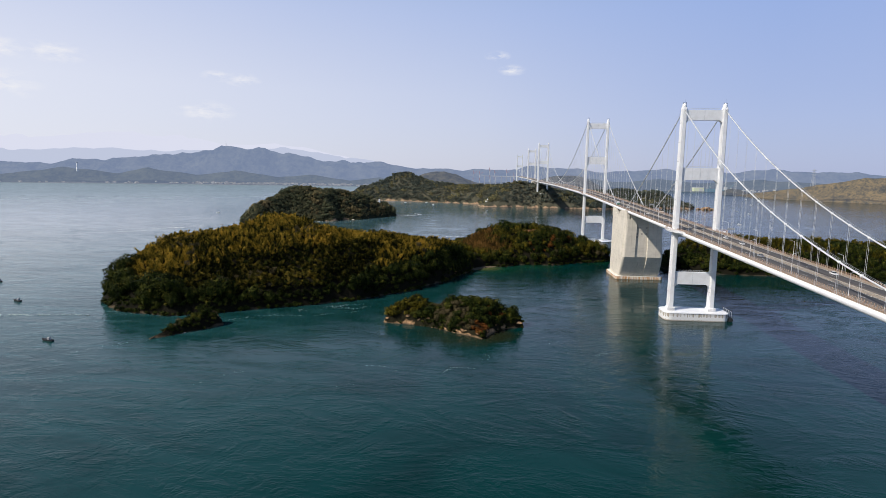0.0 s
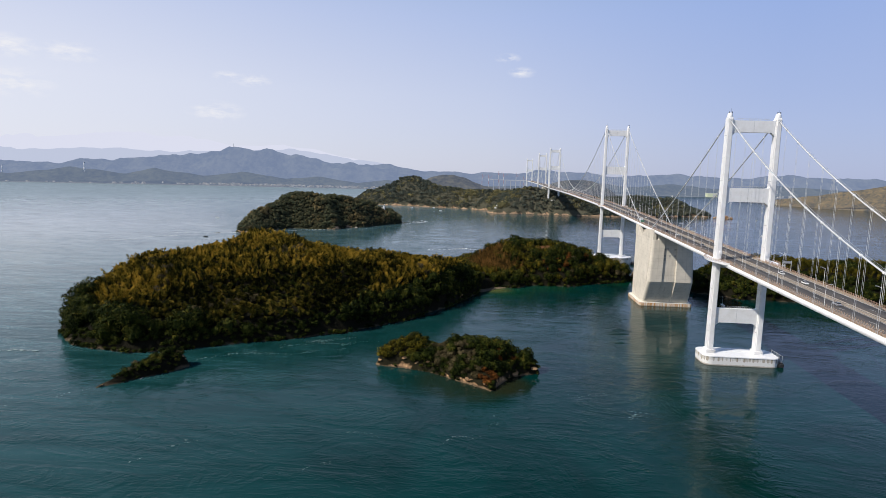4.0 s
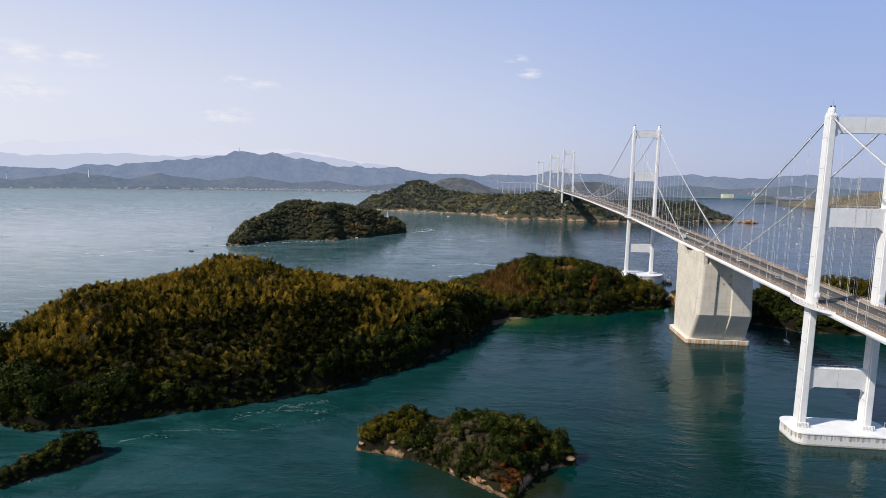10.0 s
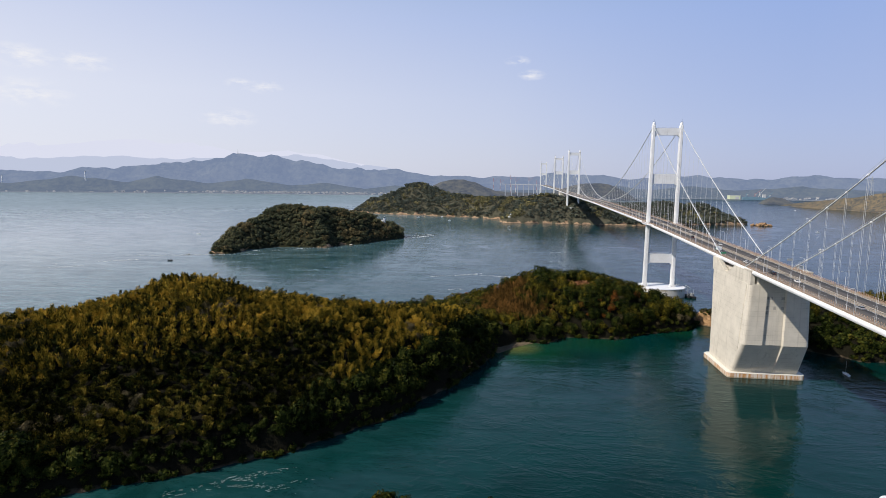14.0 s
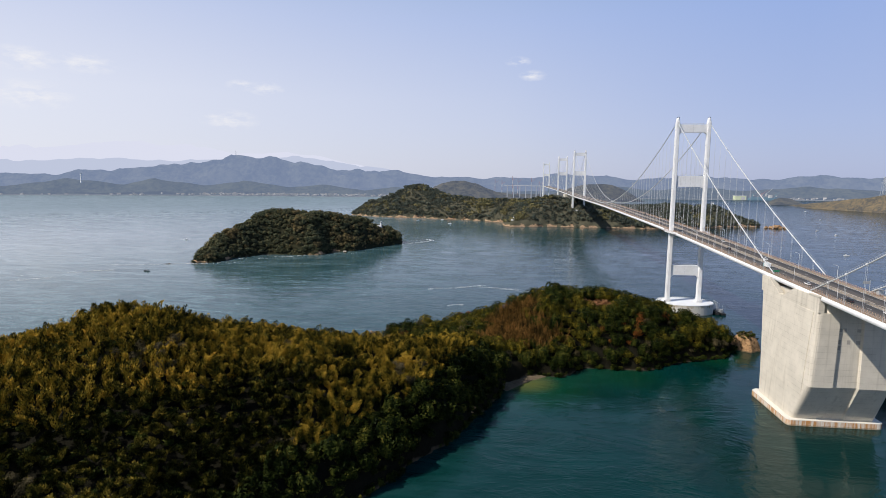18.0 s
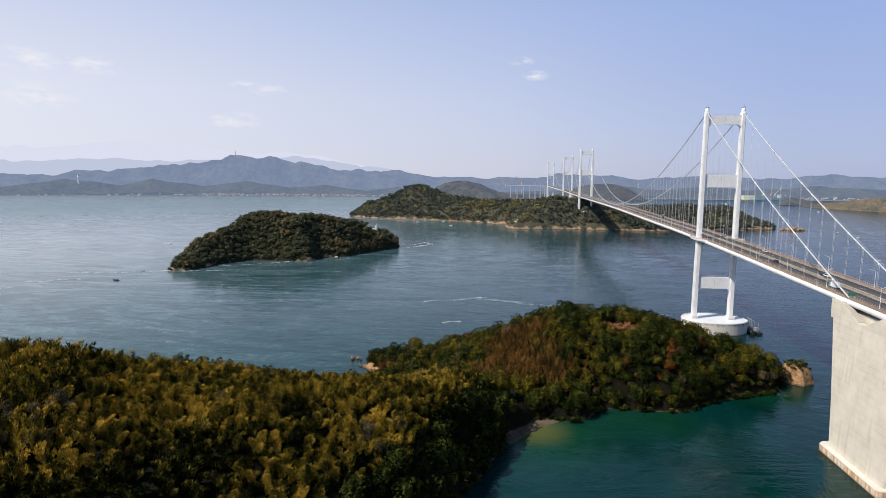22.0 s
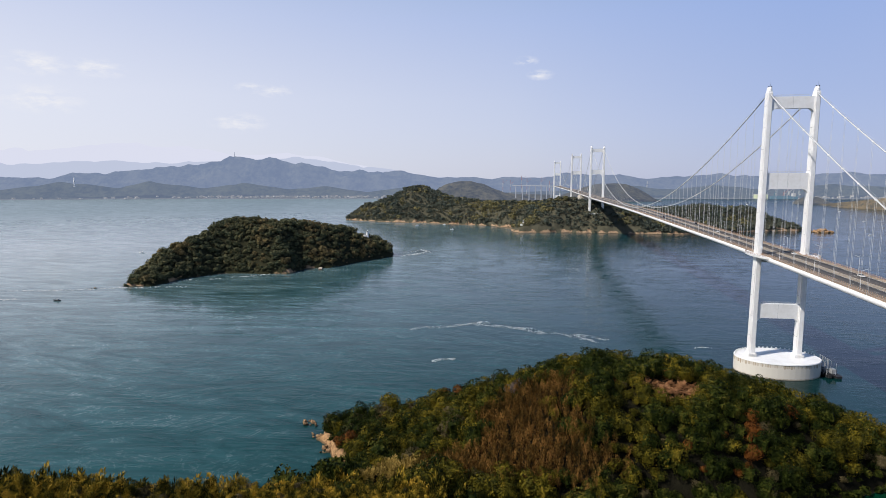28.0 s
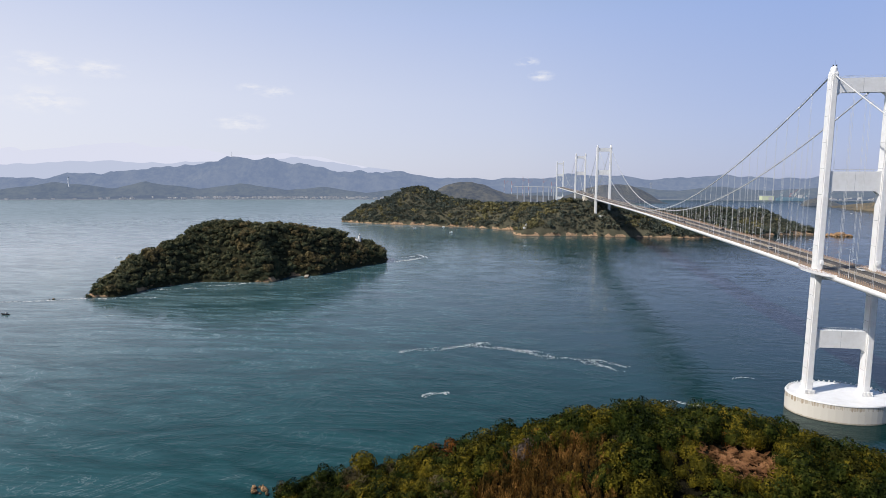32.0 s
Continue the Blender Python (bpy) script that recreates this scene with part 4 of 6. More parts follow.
for off in (-0.9, 0.8):
    sweep("median_rail", rect(off, off + 0.1, 0.55, 0.85), YS, INNER, deck, "dull grey median guard rail")
sweep("median", rect(-1.3, 1.3, -0.05, 0.2), YS, WALK, deck)


def along(name, ys, offs, size, material, parent, label=""):
    """Small like boxes at (place, offset, height) joined into one part."""
    vs, fs = [], []
    q = np.array([(x, y, z) for z in (0, 1) for y in (-.5, .5) for x in (-.5, .5)], float) * size
    face = [(0, 2, 3, 1), (4, 5, 7, 6), (0, 1, 5, 4), (2, 6, 7, 3), (0, 4, 6, 2), (1, 3, 7, 5)]
    for y in ys:
        for off, up in offs:
            k = len(vs) * 8
            vs.append(q + (float(axis_x(y)) + off, y, float(road_z(y)) + up))
            fs += [tuple(i + k for i in f) for f in face]
    return tagged(raw(name, np.concatenate(vs), fs, material, parent, label), "", "", "", "stuff")


along("lane_dash", np.arange(-410, 2900, 20.0), [(-6.0, 0.121), (6.0, 0.121)], (0.2, 8, 0.006), MARK, deck)
along("parapet_infill", np.arange(-410, 900, 1.8), [(-13.64, 0.25), (13.64, 0.25), (-10.84, 0.1), (10.84, 0.1)], (0.13, 0.2, 1.2), RAIL, deck)

CAP = {}


def tower(cy, top, base, beams, spread=14.0, leg=(3.7, 5.6), lab="tall white steel suspension tower standing in the strait"):
    cx, zd = float(axis_x(cy)), float(road_z(cy))
    t = empty("bridge_tower", lab, "bridge tower", "suspension towers", (cx, cy, base))
    H = top - base
    w, d = leg
    for s in (-1, 1):
        bm = B()
        rings = []
        for u, k in ((0, 1.0), (0.985, 0.86), (1.0, 0.62)):
            a, b = w / 2 * k, d / 2 * (k if u < 1 else 0.5)
            c = min(a, b) * 0.28
            x0, z0 = s * (spread + 0.5 - 0.5 * u), u * H
            rings.append([(x0 + px, py, z0) for px, py in ((-a + c, -b), (a - c, -b), (a - c, -b + c), (a, -b + c), (a, b - c), (a - c, b - c), (a - c, b), (-a + c, b), (-a + c, b - c), (-a, b - c), (-a, -b + c), (-a + c, -b + c))])
        lg = part("leg", loft(bm, rings), WHITE, t, "white steel tower leg with stepped corners")
        bm = B()
        for zz in np.arange(14, H - 8, 13.5):
            u = zz / H
            k = 1 - 0.14 * u
            box(bm, (s * (spread + 0.5 - 0.5 * u), 0, zz), (w * k + 0.05, d * k * 0.72 + 0.03, 0.16))
        tagged(part("panel_joint", bm, GREY, lg), "", "", "", "stuff")
        bm = B()
        box(bm, (s * (spread + 0.5), 0, 1.1), (w + 1.0, d + 1.0, 2.2), 0.1)
        plate = part("base_plate", bm, WHITE, t)
        for k in range(9):
            part("stiffener", box(B(), (s * (spread + 0.5) + (k - 4) * 0.65, -d / 2 - 0.6, 1.3), (0.14, 0.5, 2.4)), WHITE, plate)
        bm = B()
        loft(bm, [[(s * spread + w * 0.4 * k * math.cos(a), d * 0.38 * k * math.sin(a), H + z) for a in np.linspace(0, 6.283, 17)[:-1]] for z, k in ((-1.2, 1.0), (0.4, 0.97), (1.3, 0.75), (1.7, 0.35))])
        part("cable_saddle", bm, WHITE, t, "rounded white cover over the cable saddle")
        bm = B()
        rod(bm, (s * spread + 0.7, 0.6, H + 1.2), (s * spread + 0.7, 0.6, H + 4.6), 0.07, 0.03, 6)
        for q in (-0.7, 0.9):
            rod(bm, (s * spread + q, -0.5, H + 1.0), (s * spread + q, -0.5, H + 2.2), 0.3, None, 8)
        part("beacon", bm, DARK, t, "small dark aircraft warning beacon")
        # walkway bay that swells out around the leg at road level
        bm = B()
        zr = zd - base
        ring = [(s * (13.4 + 5.4 * max(0, math.sin(a)) ** 1.2), -math.cos(a) * 19.0) for a in np.linspace(0, math.pi, 21)]
        loft(bm, [[(x, y, zr - 1.1) for x, y in ring], [(x * (1 + .01), y, zr + 0.2) for x, y in ring]])
        part("walkway_bay", bm, WHITE, t, "curved walkway bay around the leg")
        bm = B()
        for (xa, ya), (xb, yb) in zip(ring, ring[1:]):
            for up in (0.55, 0.95, 1.4):
                rod(bm, (xa, ya, zr + up), (xb, yb, zr + up), 0.07, None, 4)
            rod(bm, (xa, ya, zr + 0.2), (xa, ya, zr + 1.45), 0.07, None, 4)
        part("bay_railing", bm, RAIL, t)
        bm = B()
        box(bm, (s * (spread - 0.4), -d / 2 - 0.3, zr + 4.6), (1.6, 0.9, 2.2), 0.15)
        part("equipment_box", bm, WHITE, t)
    for lo, hi in beams:
        bm = B()
        lo, hi = lo - base, hi - base
        g = 2.6
        X = spread - w / 2 + 0.6
        prof = [(-X, lo - g), (-X + g * .35, lo - g * .5), (-X + g, lo), (X - g, lo), (X - g * .35, lo - g * .5), (X, lo - g), (X, hi + g * .6), (X - g * .35, hi + .2), (X - g, hi), (-X + g, hi), (-X + g * .35, hi + .2), (-X, hi + g * .6)]
        rings = [[(x, y, z) for x, z in prof] for y in (-d * 0.27, d * 0.27)]
        part("cross_beam", loft(bm, rings), WHITE, t, "white cross beam with curved haunches")
        bm = B()
        for k in (-1, 1):
            box(bm, (0, k * (d * 0.27 + 0.01), (lo + hi) / 2), (0.14, 0.06, (hi - lo) * 0.96))
            for rx in np.arange(-X + 3, X - 2, 2.6):
                rod(bm, (rx, k * d * 0.25, hi), (rx, k * d * 0.25, hi + 1.1), 0.05, None, 4)
            rod(bm, (-X + 3, k * d * 0.25, hi + 1.1), (X - 3, k * d * 0.25, hi + 1.1), 0.05, None, 4)
        part("beam_rail", bm, PALE, t)
    # truss bracket that carries the road between the legs
    bm = B()
    box(bm, (0, 0, zd - base - 4.4), (2 * spread - w + 1, 3.2, 1.0), 0.1)
    part("bearing_beam", bm, PALE, t)
    CAP[cy] = (cx, top - 1.0)
    return t


tower(5, 153.5, 6.0, [(101.5, 110.0), (143.5, 150.5), (25.5, 34.5)])
tower(420, 182.9, 10.2, [(120.5, 130.7), (171, 178.3), (36, 45.5)])
tower(1470, 208, 46, [(141, 152), (195, 203)], 15.2, (5.4, 8.2), "distant white suspension tower on the wooded island")
tower(2000, 214, 12, [(146, 157), (200, 208)], 15.0, (5.6, 8.2), "distant white suspension tower")
tower(2900, 220, 8, [(150, 161), (207, 215), (40, 52)], 15.0, (6, 8.4), "far white suspension tower in the haze")


def pier_mesh(bm, ring, z0, z1, lip=0.0):
    loft(bm, [[(x, y, z0) for x, y in ring], [(x, y, z1 - 0.5) for x, y in ring], [(x * (1 - lip), y * (1 - lip), z1) for x, y in ring]])
    return bm


def fender_stage(parent, x, y, z):
    bm = B()
    for k in range(3):
        box(bm, (x + 1.4, y - 4 + 4 * k, -z + 1.3), (3.4, 3.8, 3.6), 0.8)
    part("fender", bm, DARK, parent, "black rubber fender on the landing")
    bm = B()
    for k in range(4):
        rod(bm, (x - 0.2, y - 4.5 + 3 * k, -z + 2), (x - 0.2, y - 4.5 + 3 * k, 2.6), 0.16, None, 6)
        rod(bm, (x + 2, y - 4.5 + 3 * k, -z + 2.5), (x + 2, y - 4.5 + 3 * k, 1.2), 0.12, None, 6)
    rod(bm, (x - 0.2, y - 5, 2.4), (x - 0.2, y + 5, 2.4), 0.1, None, 6)
    rod(bm, (x + 2, y - 5, 1.1), (x + 2, y + 5, 1.1), 0.1, None, 6)
    part("ladder_frame", bm, GREY, parent)


# square pier with rounded ends under the near tower
p3 = empty("bridge_pier", "white concrete pier with rounded corners and tide stains", "bridge pier", "piers", (-4.5, 5, 6.0))
rr = [(sx * 23.0 + 5 * math.cos(a) - sx * 5, sy * 9.5 + 5 * math.sin(a) - sy * 5) for sx, sy, a0 in ((1, -1, -90), (1, 1, 0), (-1, 1, 90), (-1, -1, 180)) for a in np.radians(np.linspace(a0, a0 + 90, 6))]
part("body", pier_mesh(B(), rr, -8, -0.6, 0.0), PIER_STAINED, p3)
part("rim", pier_mesh(B(), [(x * 1.012, y * 1.03) for x, y in rr], -0.6, 0.0, 0.01), WHITE, p3, "clean white rim")
fender_stage(p3, 22.5, -3, 6.0)
# round pier under the middle tower
p5 = empty("bridge_pier", "round white concrete pier in the strait", "bridge pier", "piers", (float(axis_x(420)) + 2, 420, 10.2))
ring5 = [(26.2 * math.cos(a), 18.6 * math.sin(a)) for a in np.linspace(0, 2 * math.pi, 49)[:-1]]
part("body", pier_mesh(B(), ring5, -13, -0.7, 0.0), PIER_ROUND, p5)
part("rim", pier_mesh(B(), [(x * 1.008, y * 1.012) for x, y in ring5], -0.7, 0.0, 0.01), WHITE, p5, "clean white rim")
bollard = None
for a in np.linspace(0.2, math.pi - 0.2, 26):
    x, y = 25.2 * math.cos(a), 17.7 * math.sin(a)
    if bollard is None:
        bollard = part("bollard", rod(box(B(), (0, 0, 0.5), (0.9, 0.5, 1.0), 0.1), (0, 0, 0), (0, 0, 1.3), 0.16, None, 6), PIER_WHITE, p5)
        bollard.location = (x, y, 0)
    else:
        b = bollard.copy()
        b.location = (x, y, 0)
        scene.collection.objects.link(b)
fender_stage(p5, 26.2, -6, 10.2)
for cy in (2000, 2900):
    p = empty("bridge_pier", "pale concrete pier far along the bridge", "bridge pier", "piers", (float(axis_x(cy)), cy, 12 if cy < 2500 else 8))
    part("body", pier_mesh(B(), [(24 * math.cos(a), 16 * math.sin(a)) for a in np.linspace(0, 6.283, 25)[:-1]], -20, 0.0, 0.01), PIER_WHITE, p)
p6 = empty("bridge_pier", "pale concrete pier on the wooded shore", "bridge pier", "piers", (float(axis_x(1470)), 1470, 46))
part("body", pier_mesh(B(), [(24 * math.cos(a), 14 * math.sin(a)) for a in np.linspace(0, 6.283, 25)[:-1]], -20, 0.0, 0.01), PIER_WHITE, p6)


def anchorage():
    cx = float(axis_x(185)) + 2.0
    a = empty("anchorage", "huge pale concrete cable anchorage rising from the water", "anchorage", "", (cx, 180, 0))
    zt = float(road_z(165)) - 3.8

    def ring(z, half, y0, y1, c=2.5, recess=0.0):
        """Plan at one height: rounded corners, and a recessed bay in the front."""
        arc = [(1 - math.cos(q), 1 - math.sin(q)) for q in np.linspace(0, math.pi / 2, 5)]
        front = [(-half + c * u, y0 + c * v, z) for u, v in arc]
        if recess:
            front += [(-0.4 * half, y0, z), (-0.4 * half + 0.3, y0 + recess, z), (0.2 * half, y0 + recess, z), (0.2 * half + 0.5, y0, z)]
        front += [(half - c * u, y0 + c * v, z) for u, v in arc[::-1]]
        return front + [(half, y1 - c, z), (half - c, y1, z), (-half + c, y1, z), (-half, y1 - c, z)]

    # leaning undercut front, plumb back
    bm = B()
    loft(bm, [ring(3.2, 20.5, -18.0, 22, 2.5, 0.9), ring(24, 19.6, -29, 25, 2.5, 1.3), ring(zt - 5, 17.6, -29, 32.5, 2.2, 1.3), ring(zt - 4.99, 13.8, -28.6, 32.5, 2.0, 0.9), ring(zt, 13.8, -28.5, 32.5, 2.0, 0.8)])
    part("body", bm, CONCRETE, a, "pale streaked concrete block with a recessed, undercut front")
    half = lambda z: float(np.interp(z, (3.2, 24, zt - 5), (20.5, 19.6, 17.6)))
    # shallow raised panel on each long face
    for s in (-1, 1):
        bm = B()
        panel = [(-25.0, zt - 5.2), (-11.0, zt - 5.2), (6.0, 20.0), (-24.0, 20.0)]
        loft(bm, [[(s * (half(z) + out), y, z) for y, z in panel] for out in ((-0.4, 0.3) if s > 0 else (0.3, -0.4))])
        part("face_panel", bm, CONCRETE, a, "shallow raised concrete panel with a slanting edge")
    # side walls: high at the back, notched where the cable dives in, a square pillar at the front corner
    side = [(-28.9, -5.0), (32.4, -5.0), (32.9, 3.7), (25.0, 3.7), (11.0, -3.2), (7.0, -3.2), (-4.0, 2.6), (-19.0, 2.6), (-28.2, 2.6), (-28.9, 2.0)]
    for s in (-1, 1):
        bm = B()
        x_in, x_out = s * 14.9, s * 17.55
        loft(bm, [[(x, y, zt + z) for y, z in side] for x in sorted((x_in, x_out))])
        part("cable_chamber", bm, CONCRETE, a, "notched concrete side wall where the cable enters")
        bm = B()
        loft(bm, [[(s * 14.95, y, zt + z), (s * 17.3, y, zt + z), (s * 17.3, y, zt + z + 0.35), (s * 14.95, y, zt + z + 0.35)] for y, z in ((24.0, 3.5), (11.5, -2.9))])
        part("cable_channel", bm, PLINTH, a, "pale sloping channel for the cable")
        bm = B()
        box(bm, (s * 16.2, -24.2, zt + 3.0), (3.3, 9.8, 0.8), 0.12)
        part("corner_cap", bm, CONCRETE, a, "square concrete cap on the front corner")
    # square repair patches in the front bay
    rng = np.random.default_rng(12)
    bay = lambda z: -27.7 if z > 24 else -18 - 9.7 * (z - 3.2) / 20.8
    for row in range(4):
        for col in range(5):
            if rng.random() < 0.62 - 0.06 * row:
                w, h = rng.uniform(1.4, 2.1), rng.uniform(1.5, 2.3)
                bm = B()
                box(bm, (-6.2 + 2.2 * col, bay(40) + 0.0, zt - 13.5 - 3.0 * row), (w, 0.12, h))
                part("patch", bm, PATCH if rng.random() < 0.75 else CONCRETE, a)
    bm = B()
    loft(bm, [[(x * 1.05, y, z) for x, y, z in ring(z0, 22.3, -20.5, 24)] for z0 in (-3, 3.2)])
    part("plinth", bm, RUST_PLINTH, a, "tide-stained orange-brown concrete plinth")


anchorage()


def cable_run(pts, label, step=14.0):
    """One main cable through its saddles and low points, with its bands and hangers."""
    for s in (-1, 1):
        ys, zs = [], []
        for (y0, z0), (y1, z1), sag in pts:
            t = np.linspace(0, 1, 37)
            ys += list(y0 + t * (y1 - y0))
            zs += list(z0 + t * (z1 - z0) - 4 * sag * t * (1 - t))
        c = empty("main_cable", label, "bridge cable", "main cables", (float(axis_x(ys[0])), ys[0], 0))
        off = np.array(c.location)
        P = np.stack([axis_x(ys) + s * 14.0, ys, zs], 1) - off
        n = 8
        r = 0.36
        v = []
        for p in P:
            v += [p + (r * math.cos(q), 0, r * math.sin(q)) for q in np.linspace(0, 2 * math.pi, n + 1)[:-1]]
        f = [(i * n + j, i * n + (j + 1) % n, (i + 1) * n + (j + 1) % n, (i + 1) * n + j) for i in range(len(P) - 1) for j in range(n)]
        raw("cable", v, f, CABLE, c, "", True)
        for k in (-0.45, 0.45):
            v2 = [p + (k + dx, 0, 1.1 + dz) for p in P for dx, dz in ((-.03, -.03), (.03, -.03), (.03, .03), (-.03, .03))]
            f2 = [(i * 4 + j, i * 4 + (j + 1) % 4, (i + 1) * 4 + (j + 1) % 4, (i + 1) * 4 + j) for i in range(len(P) - 1) for j in range(4)]
            raw("hand_line", v2, f2, PALE, c)
        lo, hi = ys[0], ys[-1]
        y = math.ceil(lo / step) * step + 7
        while y < hi - 4:
            zc, zr = float(np.interp(y, ys, zs)), float(road_z(y))
            if zc - zr > 2.0 and min(abs(y - q) for q in CAP) > 8:
                far_off = y > 1500
                for o in ((0,) if y > 900 else (-0.5, 0.5)):
                    h = HANGER.copy()
                    h.location = np.array((axis_x(y) + s * 14.0, y + o, zr + 0.2)) - off
                    h.scale = (1, 1, zc - zr - 0.2)
                    h.parent = c
                    scene.collection.objects.link(h)
                if not far_off:
                    b = BAND.copy()
                    b.location = np.array((axis_x(y) + s * 14.0, y, zc)) - off
                    b.parent = c
                    scene.collection.objects.link(b)
            y += step


def proto(name, bm, material):
    me = bpy.data.meshes.new(name)
    bm.to_mesh(me)
    bm.free()
    me.materials.append(material)
    return bpy.data.objects.new(name, me)


HANGER = proto("hanger", rod(B(), (0, 0, 0), (0, 0, 1), 0.05, None, 5), CABLE)
BAND = proto("cable_band", box(B(), (0, 0, 0), (0.95, 1.2, 0.95), 0.2), WHITE)
Z = {y: CAP[y][1] - 1.1 for y in CAP}
rz = lambda y: float(road_z(y))
cable_run([((-295, rz(-295) + 4), (5, Z[5]), 22.0), ((5, Z[5]), (162, rz(162) + 0.6), 3.0)], "white suspension cable of the nearer bridge")
cable_run([((203, rz(203) + 1.0), (420, Z[420]), 4.0), ((420, Z[420]), (1470, Z[1470]), 106.0), ((1470, Z[1470]), (1700, rz(1700) + 1), 4.0)], "white suspension cable sweeping over the long main span")
cable_run([((1760, rz(1760) + 1), (2000, Z[2000]), 4.0), ((2000, Z[2000]), (2900, Z[2900]), 110.0), ((2900, Z[2900]), (2940, rz(2900) + 100), 0.1)], "distant white suspension cable", 28.0)
bm = B()
loft(bm, [[(x * k, y * k2, z) for x, y in ((-17, -28), (17, -28), (17, 28), (-17, 28))] for z, k, k2 in ((-5, 1.2, 1.1), (40, 1.05, 1.0), (rz(1730) - 4.1, 1, 1))])
fa = empty("anchorage", "distant concrete anchorage on the wooded island", "anchorage", "", (float(axis_x(1730)), 1730, 0))
part("body", bm, CONCRETE, fa)


# ---------- distance ----------
def far_range(name, label, crest, y_shore, depth, material, seed, step=45.0, rough=0.16, foot=0.0):
    """A distant shore with hills: crest as (x, height) pairs; y_shore as (x, y) pairs."""
    cx, ch = np.array(crest, float).T
    sx, sy = np.array(y_shore, float).T
    xs = np.arange(cx[0], cx[-1] + 1, step)
    vs = np.concatenate([np.linspace(0, 0.12, 5), np.linspace(0.16, 1, 22)])
    x, v = np.meshgrid(xs, vs, indexing="ij")
    y = np.interp(x, sx, sy) + v * depth + 40 * fbm(x, x * 0 + seed, 260, seed, 3) * (v < 0.1)
    c = np.interp(x, cx, ch)
    c = c * (1 + 0.5 * rough * fbm(x, x * 0 + seed, 300, seed + 1, 4))
    shape = np.clip((v - foot) / (0.9 - foot), 0, 1) ** 0.8
    z = c * shape * (1 + rough * 4.5 * fbm(x, y * 2.5, 330, seed, 5) * (1 - v ** 2)) + rough * c * 0.5 * fbm(x, y * 2, 110, seed + 3, 4) * np.clip(shape * 3, 0, 1)
    z = np.where(v == 0, -4, np.maximum(z, 1.5))
    i = np.arange(x.size).reshape(x.shape)
    f = np.stack([i[:-1, :-1].ravel(), i[1:, :-1].ravel(), i[1:, 1:].ravel(), i[:-1, 1:].ravel()], 1)
    ob = raw(name, np.stack([x.ravel(), y.ravel(), z.ravel()], 1), f, material, None, "", True)
    return tagged(ob, label, "hills", "", "structure")


# Hill colours with blue haze mixed in as glow, thicker farther off
HAZE_A = haze_painted("far_hills", (0.02, 0.03, 0.032), (0.15, 0.15, 0.11), (0.255, 0.325, 0.5), 0.7)
HAZE_L = haze_painted("coast_hills", (0.015, 0.025, 0.02), (0.11, 0.115, 0.07), (0.2, 0.255, 0.375), 0.64)
HAZE_M = haze_painted("near_shore_hills", (0.02, 0.024, 0.015), (0.13, 0.115, 0.065), (0.17, 0.21, 0.32), 0.4, 1.6)
HAZE_B = haze_painted("farther_hills", (0.05, 0.06, 0.06), (0.09, 0.1, 0.09), (0.56, 0.61, 0.77), 0.93)
HAZE_C = haze_painted("headland_woods", (0.035, 0.034, 0.018), (0.22, 0.155, 0.06), (0.21, 0.24, 0.32), 0.3, 3.0)
HAZE_D = haze_painted("faint_mountains", (0.05, 0.06, 0.06), (0.09, 0.1, 0.09), (0.735, 0.755, 0.89), 0.97)
SHORE = [(-6000, 2950), (-3700, 3330), (-2300, 3760), (-1300, 3930), (-600, 3980), (200, 4130), (1500, 4220), (4500, 4220)]
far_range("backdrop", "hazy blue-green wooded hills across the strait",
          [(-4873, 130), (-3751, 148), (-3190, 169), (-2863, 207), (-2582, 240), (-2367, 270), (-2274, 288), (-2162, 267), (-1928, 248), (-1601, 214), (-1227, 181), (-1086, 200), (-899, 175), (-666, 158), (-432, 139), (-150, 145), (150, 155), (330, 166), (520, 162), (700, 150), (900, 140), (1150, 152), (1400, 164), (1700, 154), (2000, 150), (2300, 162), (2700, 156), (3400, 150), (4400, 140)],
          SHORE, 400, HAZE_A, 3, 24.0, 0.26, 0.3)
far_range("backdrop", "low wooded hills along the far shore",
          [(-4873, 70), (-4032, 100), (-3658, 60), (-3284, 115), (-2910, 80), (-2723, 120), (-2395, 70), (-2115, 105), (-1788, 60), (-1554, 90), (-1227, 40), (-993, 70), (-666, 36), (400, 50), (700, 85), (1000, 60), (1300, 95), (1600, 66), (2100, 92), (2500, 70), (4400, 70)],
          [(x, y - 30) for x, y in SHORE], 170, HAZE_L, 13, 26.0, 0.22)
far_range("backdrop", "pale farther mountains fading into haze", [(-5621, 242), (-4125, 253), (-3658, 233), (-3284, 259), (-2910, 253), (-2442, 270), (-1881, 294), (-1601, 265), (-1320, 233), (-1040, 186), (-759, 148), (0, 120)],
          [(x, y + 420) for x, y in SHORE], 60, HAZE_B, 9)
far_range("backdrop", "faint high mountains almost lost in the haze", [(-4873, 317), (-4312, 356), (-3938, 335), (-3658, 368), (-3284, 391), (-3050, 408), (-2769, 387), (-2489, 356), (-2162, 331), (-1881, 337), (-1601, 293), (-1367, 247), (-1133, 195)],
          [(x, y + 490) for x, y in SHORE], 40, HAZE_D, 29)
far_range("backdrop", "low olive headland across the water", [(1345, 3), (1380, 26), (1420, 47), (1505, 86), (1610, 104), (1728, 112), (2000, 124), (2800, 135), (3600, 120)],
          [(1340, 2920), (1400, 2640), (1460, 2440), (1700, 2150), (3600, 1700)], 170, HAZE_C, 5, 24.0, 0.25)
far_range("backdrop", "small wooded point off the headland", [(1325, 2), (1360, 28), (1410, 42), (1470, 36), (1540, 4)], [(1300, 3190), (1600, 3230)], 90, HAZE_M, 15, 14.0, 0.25)
